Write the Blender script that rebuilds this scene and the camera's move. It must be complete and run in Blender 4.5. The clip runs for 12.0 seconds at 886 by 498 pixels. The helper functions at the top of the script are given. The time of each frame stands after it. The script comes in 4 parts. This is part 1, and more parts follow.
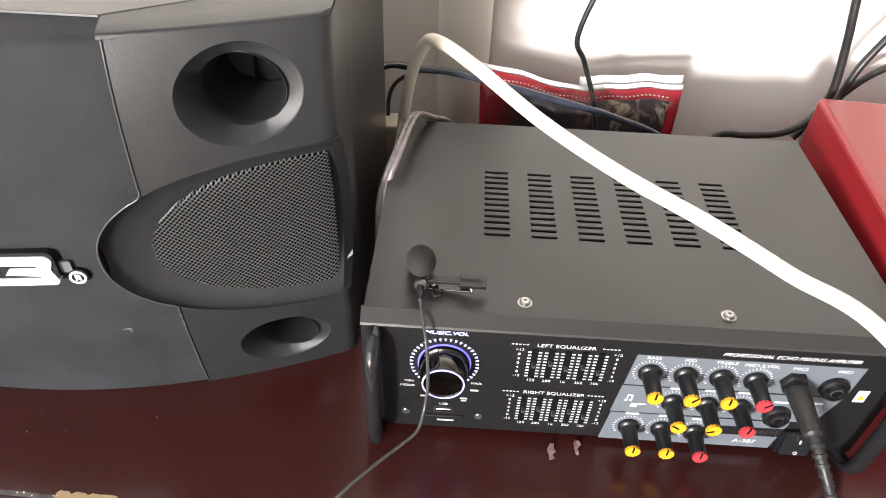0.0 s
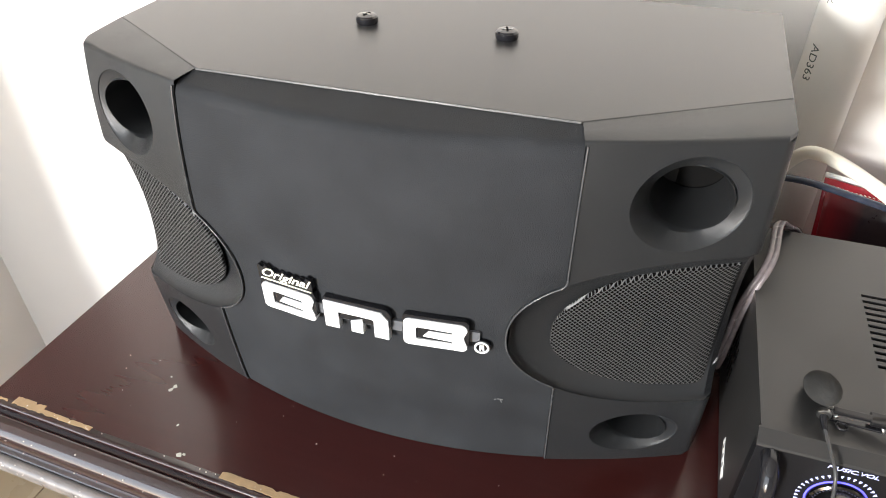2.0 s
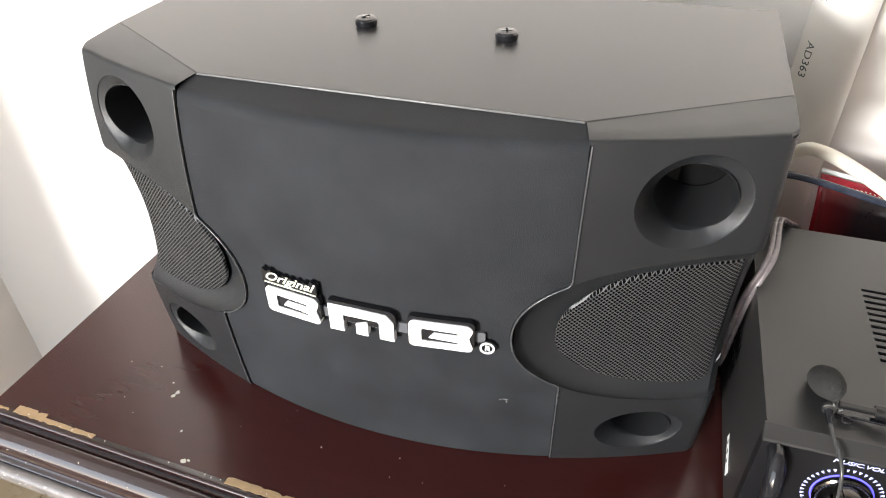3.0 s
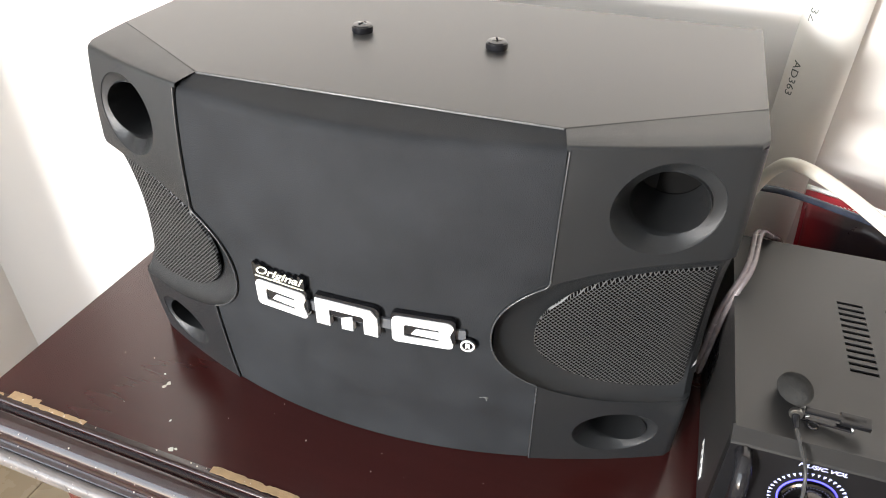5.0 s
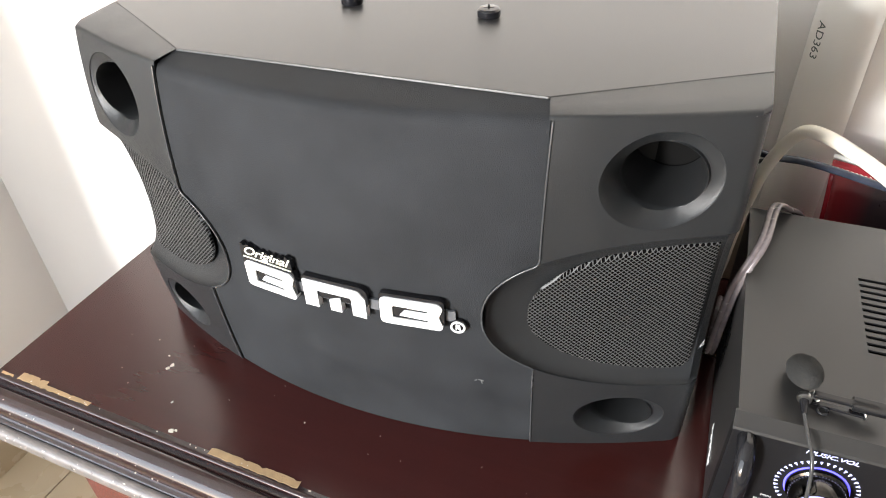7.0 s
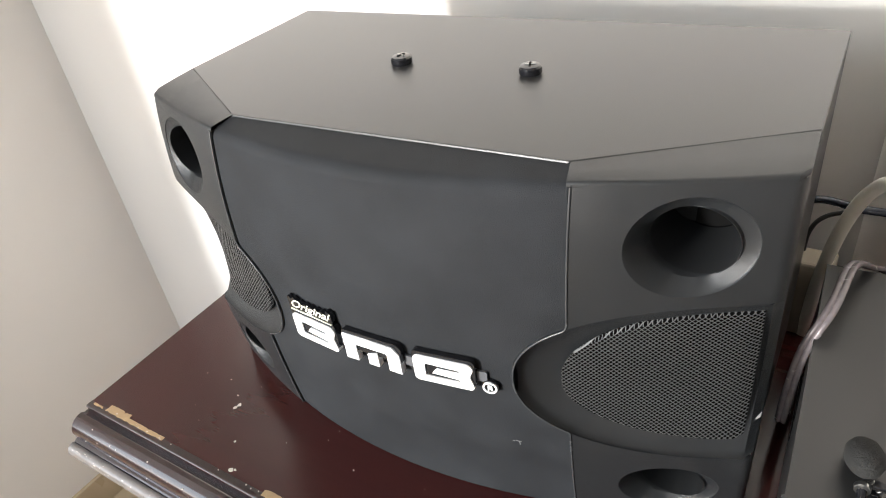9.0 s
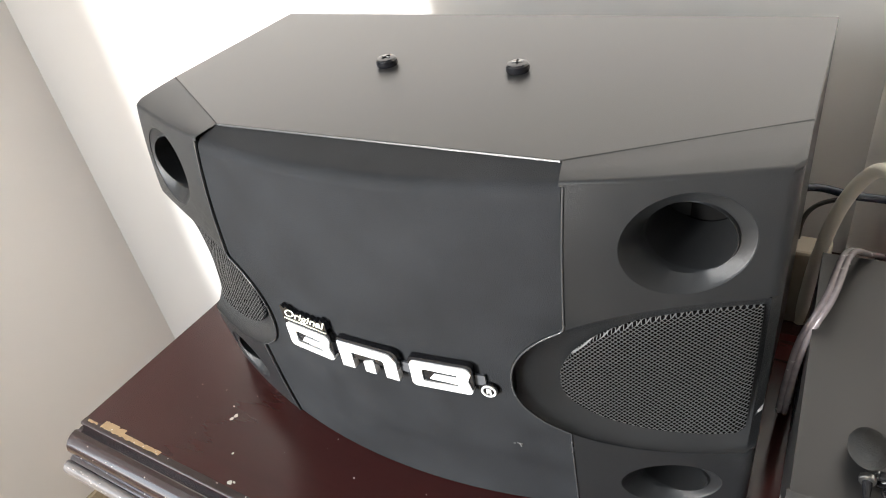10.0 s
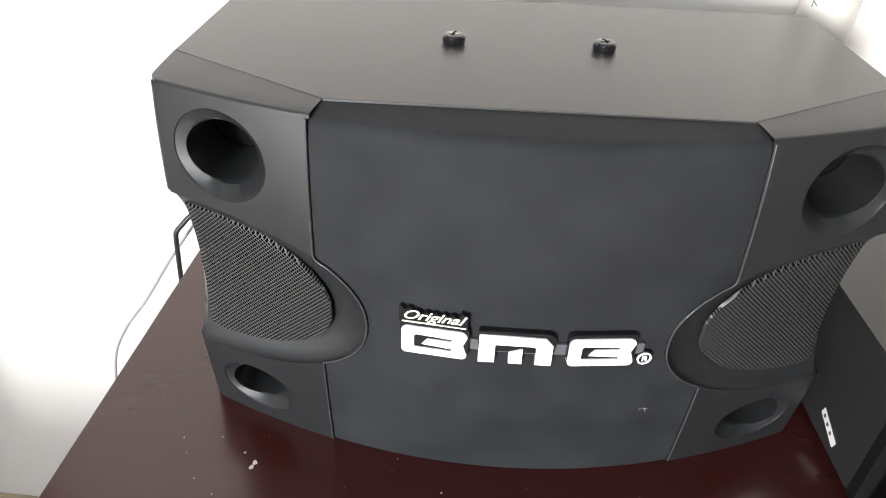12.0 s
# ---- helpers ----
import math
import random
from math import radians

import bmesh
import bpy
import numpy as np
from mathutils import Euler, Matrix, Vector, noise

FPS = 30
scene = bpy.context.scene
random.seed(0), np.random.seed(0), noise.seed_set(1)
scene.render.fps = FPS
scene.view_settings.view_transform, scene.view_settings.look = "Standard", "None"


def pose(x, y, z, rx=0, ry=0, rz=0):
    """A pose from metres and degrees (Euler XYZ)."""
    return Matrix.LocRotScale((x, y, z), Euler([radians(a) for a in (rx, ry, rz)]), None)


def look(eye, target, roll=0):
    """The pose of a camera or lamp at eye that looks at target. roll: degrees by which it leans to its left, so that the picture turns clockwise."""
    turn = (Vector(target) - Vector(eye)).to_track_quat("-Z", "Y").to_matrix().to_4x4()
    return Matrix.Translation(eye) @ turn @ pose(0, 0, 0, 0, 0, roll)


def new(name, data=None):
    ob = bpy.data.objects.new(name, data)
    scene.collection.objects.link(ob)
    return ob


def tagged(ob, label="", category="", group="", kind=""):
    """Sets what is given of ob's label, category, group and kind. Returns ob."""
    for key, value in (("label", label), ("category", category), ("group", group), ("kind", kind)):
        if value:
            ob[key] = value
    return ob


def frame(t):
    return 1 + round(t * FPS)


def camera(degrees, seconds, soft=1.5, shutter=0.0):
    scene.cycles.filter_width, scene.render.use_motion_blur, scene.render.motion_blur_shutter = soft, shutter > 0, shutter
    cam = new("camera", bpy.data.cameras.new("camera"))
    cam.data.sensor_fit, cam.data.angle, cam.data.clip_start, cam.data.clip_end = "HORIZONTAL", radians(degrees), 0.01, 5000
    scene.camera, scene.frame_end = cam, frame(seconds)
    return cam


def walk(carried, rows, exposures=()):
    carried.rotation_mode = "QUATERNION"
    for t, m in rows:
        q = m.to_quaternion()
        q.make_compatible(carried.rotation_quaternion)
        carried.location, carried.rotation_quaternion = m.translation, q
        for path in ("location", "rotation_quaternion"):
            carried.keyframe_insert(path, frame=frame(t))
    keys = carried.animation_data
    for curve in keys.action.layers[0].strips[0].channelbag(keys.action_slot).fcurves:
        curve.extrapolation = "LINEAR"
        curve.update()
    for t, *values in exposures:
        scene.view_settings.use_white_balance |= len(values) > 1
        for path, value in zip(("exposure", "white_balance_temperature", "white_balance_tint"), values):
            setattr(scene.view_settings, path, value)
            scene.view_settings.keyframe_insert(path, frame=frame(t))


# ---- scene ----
cam = camera(66.2, 12.0, 1.0)
PATH = [
    (0, (0.0388, 0.1855, 0.4763), (-0.0465, 1.6759, -0.8547), 2.51),
    (0.5, (-0.0061, 0.1783, 0.4859), (-0.3812, 1.6549, -0.8098), 0.17),
    (1, (-0.0739, 0.1652, 0.4969), (-0.6197, 1.6343, -0.7456), 0.11),
    (1.5, (-0.1145, 0.1556, 0.5), (-0.6812, 1.636, -0.7211), 0.5),
    (2, (-0.1289, 0.1564, 0.5031), (-0.6941, 1.6484, -0.7028), -0.25),
    (2.5, (-0.1369, 0.1527, 0.5037), (-0.6817, 1.653, -0.7014), -0.83),
    (4.3, (-0.1283, 0.1547, 0.5027), (-0.6953, 1.652, -0.6958), 0.29),
    (4.5, (-0.1237, 0.1525, 0.5009), (-0.6966, 1.646, -0.6996), 0.3),
    (5, (-0.1165, 0.1407, 0.5062), (-0.6798, 1.6574, -0.6695), 0.85),
    (5.5, (-0.1135, 0.1344, 0.5076), (-0.6973, 1.6522, -0.6567), 0.6),
    (6, (-0.1128, 0.1478, 0.5044), (-0.7157, 1.6251, -0.7014), -0.45),
    (6.5, (-0.0939, 0.1671, 0.494), (-0.7076, 1.6161, -0.7403), -1.9),
    (7, (-0.086, 0.1682, 0.4936), (-0.7478, 1.6073, -0.7274), -2.39),
    (7.2, (-0.0829, 0.1716, 0.4973), (-0.7514, 1.6012, -0.7312), -2.49),
    (8.8, (-0.0398, 0.2098, 0.504), (-0.967, 1.5655, -0.6373), -7.49),
    (9, (-0.0377, 0.2076, 0.5075), (-1.017, 1.5367, -0.6215), -8.51),
    (9.5, (-0.0385, 0.2139, 0.5095), (-1.0666, 1.5118, -0.6124), -11.69),
    (10, (-0.042, 0.2147, 0.5078), (-1.0013, 1.549, -0.632), -10.26),
    (10.5, (-0.0753, 0.2061, 0.4996), (-0.8306, 1.6528, -0.6565), -5.81),
    (11, (-0.1781, 0.1785, 0.4952), (-0.5147, 1.8073, -0.6155), -0.51),
    (11.5, (-0.3112, 0.1443, 0.4751), (-0.486, 1.756, -0.6962), 0.14),
    (12, (-0.3516, 0.1246, 0.4868), (-0.4672, 1.7618, -0.6562), 2.34),
]
EXPOSURES = [(0, 0.42, 6500, 12), (0.5, 0.57, 6450, 11), (1.0, 0.38, 6400, 10), (1.5, 0.13, 6350, 10), (2.5, 0.02, 6350, 10), (5.5, 0.05, 6320, 10), (7.0, 0.2, 6350, 10), (9.5, -0.08, 6300, 9), (10.5, 0.05, 6250, 9), (11.0, 0.0, 6220, 9), (11.5, -0.05, 6200, 9), (12.0, -0.33, 6200, 9)]
walk(cam, [(t, look(eye, target, roll)) for t, eye, target, roll in PATH], EXPOSURES)

# ---- light ----
world = bpy.data.worlds.new("world")
scene.world = world
world.use_nodes = True
wn = world.node_tree
sky = wn.nodes.new("ShaderNodeTexSky")
sky.sky_type, sky.sun_disc = "NISHITA", False
sky.sun_elevation, sky.sun_rotation = radians(8), radians(200)
wn.links.new(sky.outputs[0], wn.nodes["Background"].inputs[0])
wn.nodes["Background"].inputs[1].default_value = 0.1

SUN_WAY = Vector((0.36, 1.0, -0.15)).normalized()
sun = new("sun", bpy.data.lights.new("sun", "SUN"))
sun.data.energy, sun.data.angle, sun.data.color = 5.5, radians(7), (1.0, 0.98, 0.95)
sun.rotation_mode = "QUATERNION"
sun.rotation_quaternion = SUN_WAY.to_track_quat("-Z", "Y")

win = new("window_light", bpy.data.lights.new("window_light", "AREA"))
win.data.shape, win.data.size, win.data.size_y = "RECTANGLE", 2.9, 1.85
win.data.energy, win.data.color = 68, (0.885, 0.955, 1.04)
win.matrix_world = look((-1.7, -1.68, 0.85), (-1.7, 0.0, 0.85))

# ---- materials ----


def mat(name, base, rough=0.5, metal=0.0, vary=0.08, scale=40.0, bump=0.1, bump_scale=600.0, spec=0.5, coat=0.0, rough_vary=0.08):
    """A plain surface with variation at two scales, fine relief and uneven gloss."""
    m = bpy.data.materials.new(name)
    m.use_nodes = True
    nt = m.node_tree
    b = nt.nodes["Principled BSDF"]
    tc = nt.nodes.new("ShaderNodeTexCoord")
    n1 = nt.nodes.new("ShaderNodeTexNoise")
    n1.inputs["Scale"].default_value, n1.inputs["Detail"].default_value = scale, 6
    nt.links.new(tc.outputs["Object"], n1.inputs["Vector"])
    ramp = nt.nodes.new("ShaderNodeMixRGB")
    ramp.inputs[1].default_value = (*[c * (1 - vary) for c in base], 1)
    ramp.inputs[2].default_value = (*[min(1, c * (1 + vary)) for c in base], 1)
    nt.links.new(n1.outputs["Fac"], ramp.inputs[0])
    nt.links.new(ramp.outputs[0], b.inputs["Base Color"])
    mr = nt.nodes.new("ShaderNodeMapRange")
    mr.inputs[3].default_value, mr.inputs[4].default_value = max(0.02, rough - rough_vary), min(1, rough + rough_vary)
    nt.links.new(n1.outputs["Fac"], mr.inputs[0])
    nt.links.new(mr.outputs[0], b.inputs["Roughness"])
    b.inputs["Metallic"].default_value = metal
    b.inputs["Specular IOR Level"].default_value = spec
    b.inputs["Coat Weight"].default_value = coat
    b.inputs["Coat Roughness"].default_value = 0.1
    if bump:
        n2 = nt.nodes.new("ShaderNodeTexNoise")
        n2.inputs["Scale"].default_value, n2.inputs["Detail"].default_value = bump_scale, 3
        nt.links.new(tc.outputs["Object"], n2.inputs["Vector"])
        bp = nt.nodes.new("ShaderNodeBump")
        bp.inputs["Strength"].default_value, bp.inputs["Distance"].default_value = bump, 0.001
        nt.links.new(n2.outputs["Fac"], bp.inputs["Height"])
        nt.links.new(bp.outputs[0], b.inputs["Normal"])
    return m


M_wall = mat("wall_paint", (0.80, 0.768, 0.728), 0.8, vary=0.03, scale=6, bump=0.15, bump_scale=120)
M_ceiling = mat("ceiling_paint", (0.82, 0.80, 0.76), 0.9, vary=0.02, scale=5, bump=0.1, bump_scale=90)
M_black = mat("black_plastic", (0.0175, 0.0190, 0.0205), 0.36, vary=0.12, scale=25, bump=0.25, bump_scale=2500)
M_tube = mat("dull_black_plastic", (0.020, 0.0208, 0.0218), 0.45, spec=0.35, vary=0.15, bump=0.2, bump_scale=1500)
M_cloth = mat("speaker_front_mesh", (0.0228, 0.0246, 0.0274), 0.66, vary=0.55, scale=22, bump=0.5, bump_scale=1500, spec=0.16)
M_cab = mat("black_vinyl", (0.024, 0.024, 0.024), 0.29, rough_vary=0.015, vary=0.1, scale=12, bump=0.12, bump_scale=1300, spec=0.42)
M_metal = mat("black_painted_steel", (0.028, 0.0275, 0.027), 0.33, rough_vary=0.02, vary=0.08, scale=16, bump=0.12, bump_scale=2200)
M_fascia = mat("black_anodised_front", (0.009, 0.009, 0.010), 0.40, vary=0.1, scale=20, bump=0.1, bump_scale=1800, spec=0.24, rough_vary=0.03)
# near-black that paints the shade of hollows; also colours the knob pointers
M_shade_mark = mat("shade_and_mark_black", (0.003, 0.003, 0.003), 0.8, bump=0, spec=0.1)
M_knob = mat("knob_black", (0.006, 0.006, 0.007), 0.33, vary=0.15, bump=0.1)
M_gloss = mat("gloss_black", (0.012, 0.012, 0.014), 0.12, vary=0.1, bump=0)
M_chrome = mat("worn_steel", (0.36, 0.36, 0.35), 0.32, 1.0, vary=0.12, scale=300, bump=0.1)
M_white = mat("white_badge", (0.86, 0.86, 0.86), 0.4, vary=0.03, bump=0)
M_print = mat("white_print", (0.60, 0.61, 0.62), 0.5, vary=0.1, scale=900, bump=0)
M_trim = mat("worn_board_edge", (0.13, 0.13, 0.125), 0.4, vary=0.6, scale=260, bump=0)
M_bar = mat("grey_emblem_bar", (0.11, 0.115, 0.125), 0.3, vary=0.1, bump=0)
M_cream = mat("cream_badge", (0.80, 0.79, 0.64), 0.4, vary=0.1, bump=0)
M_plate = mat("grey_blue_panel", (0.14, 0.160, 0.185), 0.38, 0.2, vary=0.08, scale=30, bump=0.1, bump_scale=2000)
M_yellow = mat("yellow_cap", (0.62, 0.30, 0.015), 0.4, vary=0.08, bump=0)
M_redcap = mat("red_cap", (0.46, 0.035, 0.045), 0.4, vary=0.08, bump=0)
M_red = mat("red_lacquer", (0.27, 0.016, 0.022), 0.32, vary=0.08, scale=10, bump=0.05)
M_green = mat("slider_cap", (0.035, 0.045, 0.045), 0.4, bump=0)
M_foam = mat("black_foam", (0.020, 0.020, 0.019), 0.95, vary=0.3, scale=500, bump=1.0, bump_scale=900)
M_rubber = mat("black_rubber", (0.016, 0.016, 0.016), 0.42, vary=0.2, scale=80, bump=0.2, bump_scale=400)
M_hose = mat("white_cable_sheath", (0.78, 0.735, 0.64), 0.42, vary=0.06, scale=30, bump=0.1, bump_scale=300)
M_greycable = mat("grey_thin_cable", (0.30, 0.295, 0.29), 0.4, vary=0.1, bump=0)
M_lead = mat("dark_thin_lead", (0.05, 0.05, 0.05), 0.2, vary=0.1, bump=0)
# lighter grey for the highlight line on the cheek's rim; fascia screws too
M_bead = mat("cheek_edge", (0.05, 0.052, 0.054), 0.25, vary=0.1, bump=0)
M_blue = mat("blue_cable", (0.030, 0.035, 0.052), 0.12, vary=0.7, scale=90, bump=0.1)
M_pink = mat("clear_pink_wire", (0.20, 0.175, 0.18), 0.25, 0.1, vary=0.4, scale=140, bump=0.3, bump_scale=500)
M_pipe = mat("pale_pipe", (0.76, 0.735, 0.68), 0.35, vary=0.04, scale=14, bump=0.05, bump_scale=200)
M_ink = mat("grey_ink", (0.10, 0.11, 0.10), 0.6, vary=0.3, scale=400, bump=0)
M_paper = mat("white_label", (0.80, 0.80, 0.78), 0.6, vary=0.05, bump=0)
M_bare = mat("bare_fibreboard", (0.42, 0.29, 0.16), 0.8, vary=0.25, scale=120, bump=0.6, bump_scale=700)
M_speck = mat("paint_specks", (0.62, 0.57, 0.50), 0.7, vary=0.2, bump=0)
M_tape = mat("clear_tape_scrap", (0.30, 0.20, 0.19), 0.22, vary=0.3, scale=200, bump=0.4)
M_beige = mat("beige_plastic", (0.30, 0.26, 0.20), 0.5, bump=0.05)
M_grout = mat("grout", (0.30, 0.25, 0.19), 0.9, vary=0.15, bump=0.3)
M_frame = mat("window_frame_paint", (0.7, 0.7, 0.68), 0.4, bump=0.05)


def wood(name, dark, light, rough):
    """Lacquered wood: grain stretched along x, small pores and fine scratches in the lacquer."""
    m = mat(name, light, rough, vary=0.2, scale=10, bump=0.04, bump_scale=45, coat=0.12, rough_vary=0.05, spec=0.5)
    nt = m.node_tree
    b = nt.nodes["Principled BSDF"]
    tc = nt.nodes["Texture Coordinate"]
    mp = nt.nodes.new("ShaderNodeMapping")
    mp.inputs["Scale"].default_value = (3.0, 60.0, 60.0)
    nt.links.new(tc.outputs["Object"], mp.inputs["Vector"])
    n = nt.nodes.new("ShaderNodeTexNoise")
    n.inputs["Scale"].default_value, n.inputs["Detail"].default_value, n.inputs["Distortion"].default_value = 1.6, 8, 0.6
    nt.links.new(mp.outputs[0], n.inputs["Vector"])
    r = nt.nodes.new("ShaderNodeValToRGB")
    r.color_ramp.elements[0].position, r.color_ramp.elements[0].color = 0.35, (*dark, 1)
    r.color_ramp.elements[1].position, r.color_ramp.elements[1].color = 0.7, (*light, 1)
    nt.links.new(n.outputs["Fac"], r.inputs[0])
    nt.links.new(r.outputs[0], b.inputs["Base Color"])
    return m


M_wood = wood("mahogany_lacquer", (0.043, 0.0098, 0.0088), (0.047, 0.0106, 0.0095), 0.23)
M_mould = wood("mahogany_moulding_lacquer", (0.014, 0.004, 0.005), (0.022, 0.006, 0.006), 0.13)
M_mould.node_tree.nodes["Principled BSDF"].inputs["Coat Weight"].default_value = 0.7
M_mould.node_tree.nodes["Principled BSDF"].inputs["Coat IOR"].default_value = 1.6
# scratched lacquer whose pale base colour stands in for a broad reflection
M_worn_sheen = mat("worn_lacquer_sheen", (0.15, 0.135, 0.13), 0.30, vary=0.5, scale=70, bump=0.25, bump_scale=240, spec=0.7, coat=0.4)
M_redwood = wood("red_brown_lacquer", (0.085, 0.013, 0.011), (0.13, 0.021, 0.018), 0.25)


def screen_material():
    """Woven steel screen: crossed wires, dark between them."""
    m = mat("steel_screen", (0.10, 0.10, 0.10), 0.42, 0.0, vary=0.1, bump=0)
    nt = m.node_tree
    b = nt.nodes["Principled BSDF"]
    tc = nt.nodes["Texture Coordinate"]
    sx = nt.nodes.new("ShaderNodeSeparateXYZ")
    nt.links.new(tc.outputs["Object"], sx.inputs[0])

    def math_node(op, a, c):
        n = nt.nodes.new("ShaderNodeMath")
        n.operation = op
        for k, v in enumerate((a, c)):
            if v is None:
                continue
            if isinstance(v, (int, float)):
                n.inputs[k].default_value = v
            else:
                nt.links.new(v, n.inputs[k])
        return n.outputs[0]

    waves = []
    for kx, kz in ((1.0, 1.0), (1.0, -1.0)):
        s = math_node("ADD", math_node("MULTIPLY", sx.outputs[0], kx * 1750.0), math_node("MULTIPLY", sx.outputs[2], kz * 1750.0))
        waves.append(math_node("SINE", s, None))
    h = math_node("MAXIMUM", waves[0], waves[1])
    mr = nt.nodes.new("ShaderNodeMapRange")
    mr.inputs[1].default_value, mr.inputs[2].default_value = 0.60, 1.0
    nt.links.new(h, mr.inputs[0])
    mix = nt.nodes.new("ShaderNodeMixRGB")
    mix.inputs[1].default_value, mix.inputs[2].default_value = (0.004, 0.004, 0.004, 1), (0.092, 0.093, 0.095, 1)
    nt.links.new(mr.outputs[0], mix.inputs[0])
    nt.links.new(mix.outputs[0], b.inputs["Base Color"])
    nt.links.new(math_node("MULTIPLY", mr.outputs[0], 0.6), b.inputs["Specular IOR Level"])
    bp = nt.nodes.new("ShaderNodeBump")
    bp.inputs["Strength"].default_value, bp.inputs["Distance"].default_value = 0.35, 0.0004
    nt.links.new(h, bp.inputs["Height"])
    nt.links.new(bp.outputs[0], b.inputs["Normal"])
    return m


M_screen = screen_material()


def glow(name, colour, strength):
    m = bpy.data.materials.new(name)
    m.use_nodes = True
    b = m.node_tree.nodes["Principled BSDF"]
    b.inputs["Base Color"].default_value = (*colour, 1)
    b.inputs["Emission Color"].default_value = (*colour, 1)
    b.inputs["Emission Strength"].default_value = strength
    return m


M_led = glow("blue_lamp_ring", (0.40, 0.40, 0.92), 0.75)
M_ledmark = glow("lit_dial_marks", (0.62, 0.64, 1.0), 1.1)
# emitter for an added collar that makes the blue halo round the dial
M_ledhalo = glow("blue_halo_helper", (0.10, 0.09, 0.75), 2.2)
M_volknob = mat("dark_mirror_metal", (0.10, 0.095, 0.09), 0.12, 1.0, vary=0.2, scale=120, bump=0)


def bag_material():
    """Printed glossy film: deep red running into a dark picture, pale broken shapes towards one end."""
    m = mat("printed_bag", (0.4, 0.03, 0.04), 0.3, vary=0.1, bump=0.4, bump_scale=60)
    nt = m.node_tree
    b = nt.nodes["Principled BSDF"]
    tc = nt.nodes["Texture Coordinate"]
    sx = nt.nodes.new("ShaderNodeSeparateXYZ")
    nt.links.new(tc.outputs["Object"], sx.inputs[0])
    n = nt.nodes.new("ShaderNodeTexNoise")
    n.inputs["Scale"].default_value, n.inputs["Detail"].default_value, n.inputs["Distortion"].default_value = 42, 5, 1.5
    nt.links.new(tc.outputs["Object"], n.inputs["Vector"])

    def span(source, a, c):
        r = nt.nodes.new("ShaderNodeMapRange")
        r.inputs[1].default_value, r.inputs[2].default_value = a, c
        nt.links.new(source, r.inputs[0])
        return r.outputs[0]

    def blend(fac, one, two):
        x = nt.nodes.new("ShaderNodeMixRGB")
        nt.links.new(fac, x.inputs[0])
        for k, v in ((1, one), (2, two)):
            if isinstance(v, tuple):
                x.inputs[k].default_value = (*v, 1)
            else:
                nt.links.new(v, x.inputs[k])
        return x.outputs[0]

    dark = blend(n.outputs["Fac"], (0.010, 0.010, 0.020), (0.05, 0.028, 0.024))
    body = blend(span(sx.outputs[0], 0.048, 0.078), (0.17, 0.010, 0.014), dark)
    where = nt.nodes.new("ShaderNodeMath")
    where.operation = "MULTIPLY"
    nt.links.new(span(n.outputs["Fac"], 0.50, 0.60), where.inputs[0])
    nt.links.new(span(sx.outputs[0], 0.140, 0.185), where.inputs[1])
    nt.links.new(blend(where.outputs[0], body, (0.30, 0.24, 0.17)), b.inputs["Base Color"])
    return m


M_bag = bag_material()
M_bagred = mat("red_bag_film", (0.27, 0.014, 0.024), 0.25, vary=0.15, scale=50, bump=0.4, bump_scale=80)
M_floor = mat("floor_tile", (0.46, 0.37, 0.25), 0.28, vary=0.025, scale=9, bump=0.02)

# ---- helpers ----


def ob_from(name, bm, material, parent=None, label="", smooth=False):
    me = bpy.data.meshes.new(name)
    bmesh.ops.recalc_face_normals(bm, faces=bm.faces)
    bm.to_mesh(me)
    bm.free()
    if smooth:
        for p in me.polygons:
            p.use_smooth = True
    if material:
        me.materials.append(material)
    ob = new(name, me)
    if parent:
        ob.parent = parent
    if label:
        tagged(ob, label)
    return ob


def prism(poly, z0, z1, bm=None):
    """An upright prism over a plan polygon."""
    bm = bm or bmesh.new()
    lo = [bm.verts.new((x, y, z0)) for x, y in poly]
    hi = [bm.verts.new((x, y, z1)) for x, y in poly]
    bm.faces.new(lo[::-1])
    bm.faces.new(hi)
    n = len(poly)
    for i in range(n):
        bm.faces.new((lo[i], lo[(i + 1) % n], hi[(i + 1) % n], hi[i]))
    return bm


def box(x0, x1, y0, y1, z0, z1, bm=None):
    return prism([(x0, y0), (x1, y0), (x1, y1), (x0, y1)], z0, z1, bm)



def empty(name, m, label, category, group="", kind=""):
    e = new(name)
    e.matrix_world = m
    return tagged(e, label, category, group, kind)


def from_curve(name, data, material, parent=None, label="", m=None):
    """Turns a curve or text into a mesh part."""
    data.materials.append(material)
    tmp = new(name, data)
    dg = bpy.context.evaluated_depsgraph_get()
    me = bpy.data.meshes.new_from_object(tmp.evaluated_get(dg))
    bpy.data.objects.remove(tmp)
    ob = new(name, me)
    if parent:
        ob.parent = parent
    if m:
        ob.matrix_basis = m
    if label:
        tagged(ob, label)
    return ob


def plate(name, outlines, depth, material, parent, m, bevel=0.0, label=""):
    """A flat plate with the given outlines (inner ones are holes)."""
    cu = bpy.data.curves.new(name, "CURVE")
    cu.dimensions, cu.fill_mode, cu.extrude, cu.bevel_depth = "2D", "BOTH", depth / 2, bevel
    for pts in outlines:
        sp = cu.splines.new("POLY")
        sp.points.add(len(pts) - 1)
        for p, (x, y) in zip(sp.points, pts):
            p.co = (x, y, 0, 1)
        sp.use_cyclic_u = True
    return from_curve(name, cu, material, parent, label, m)


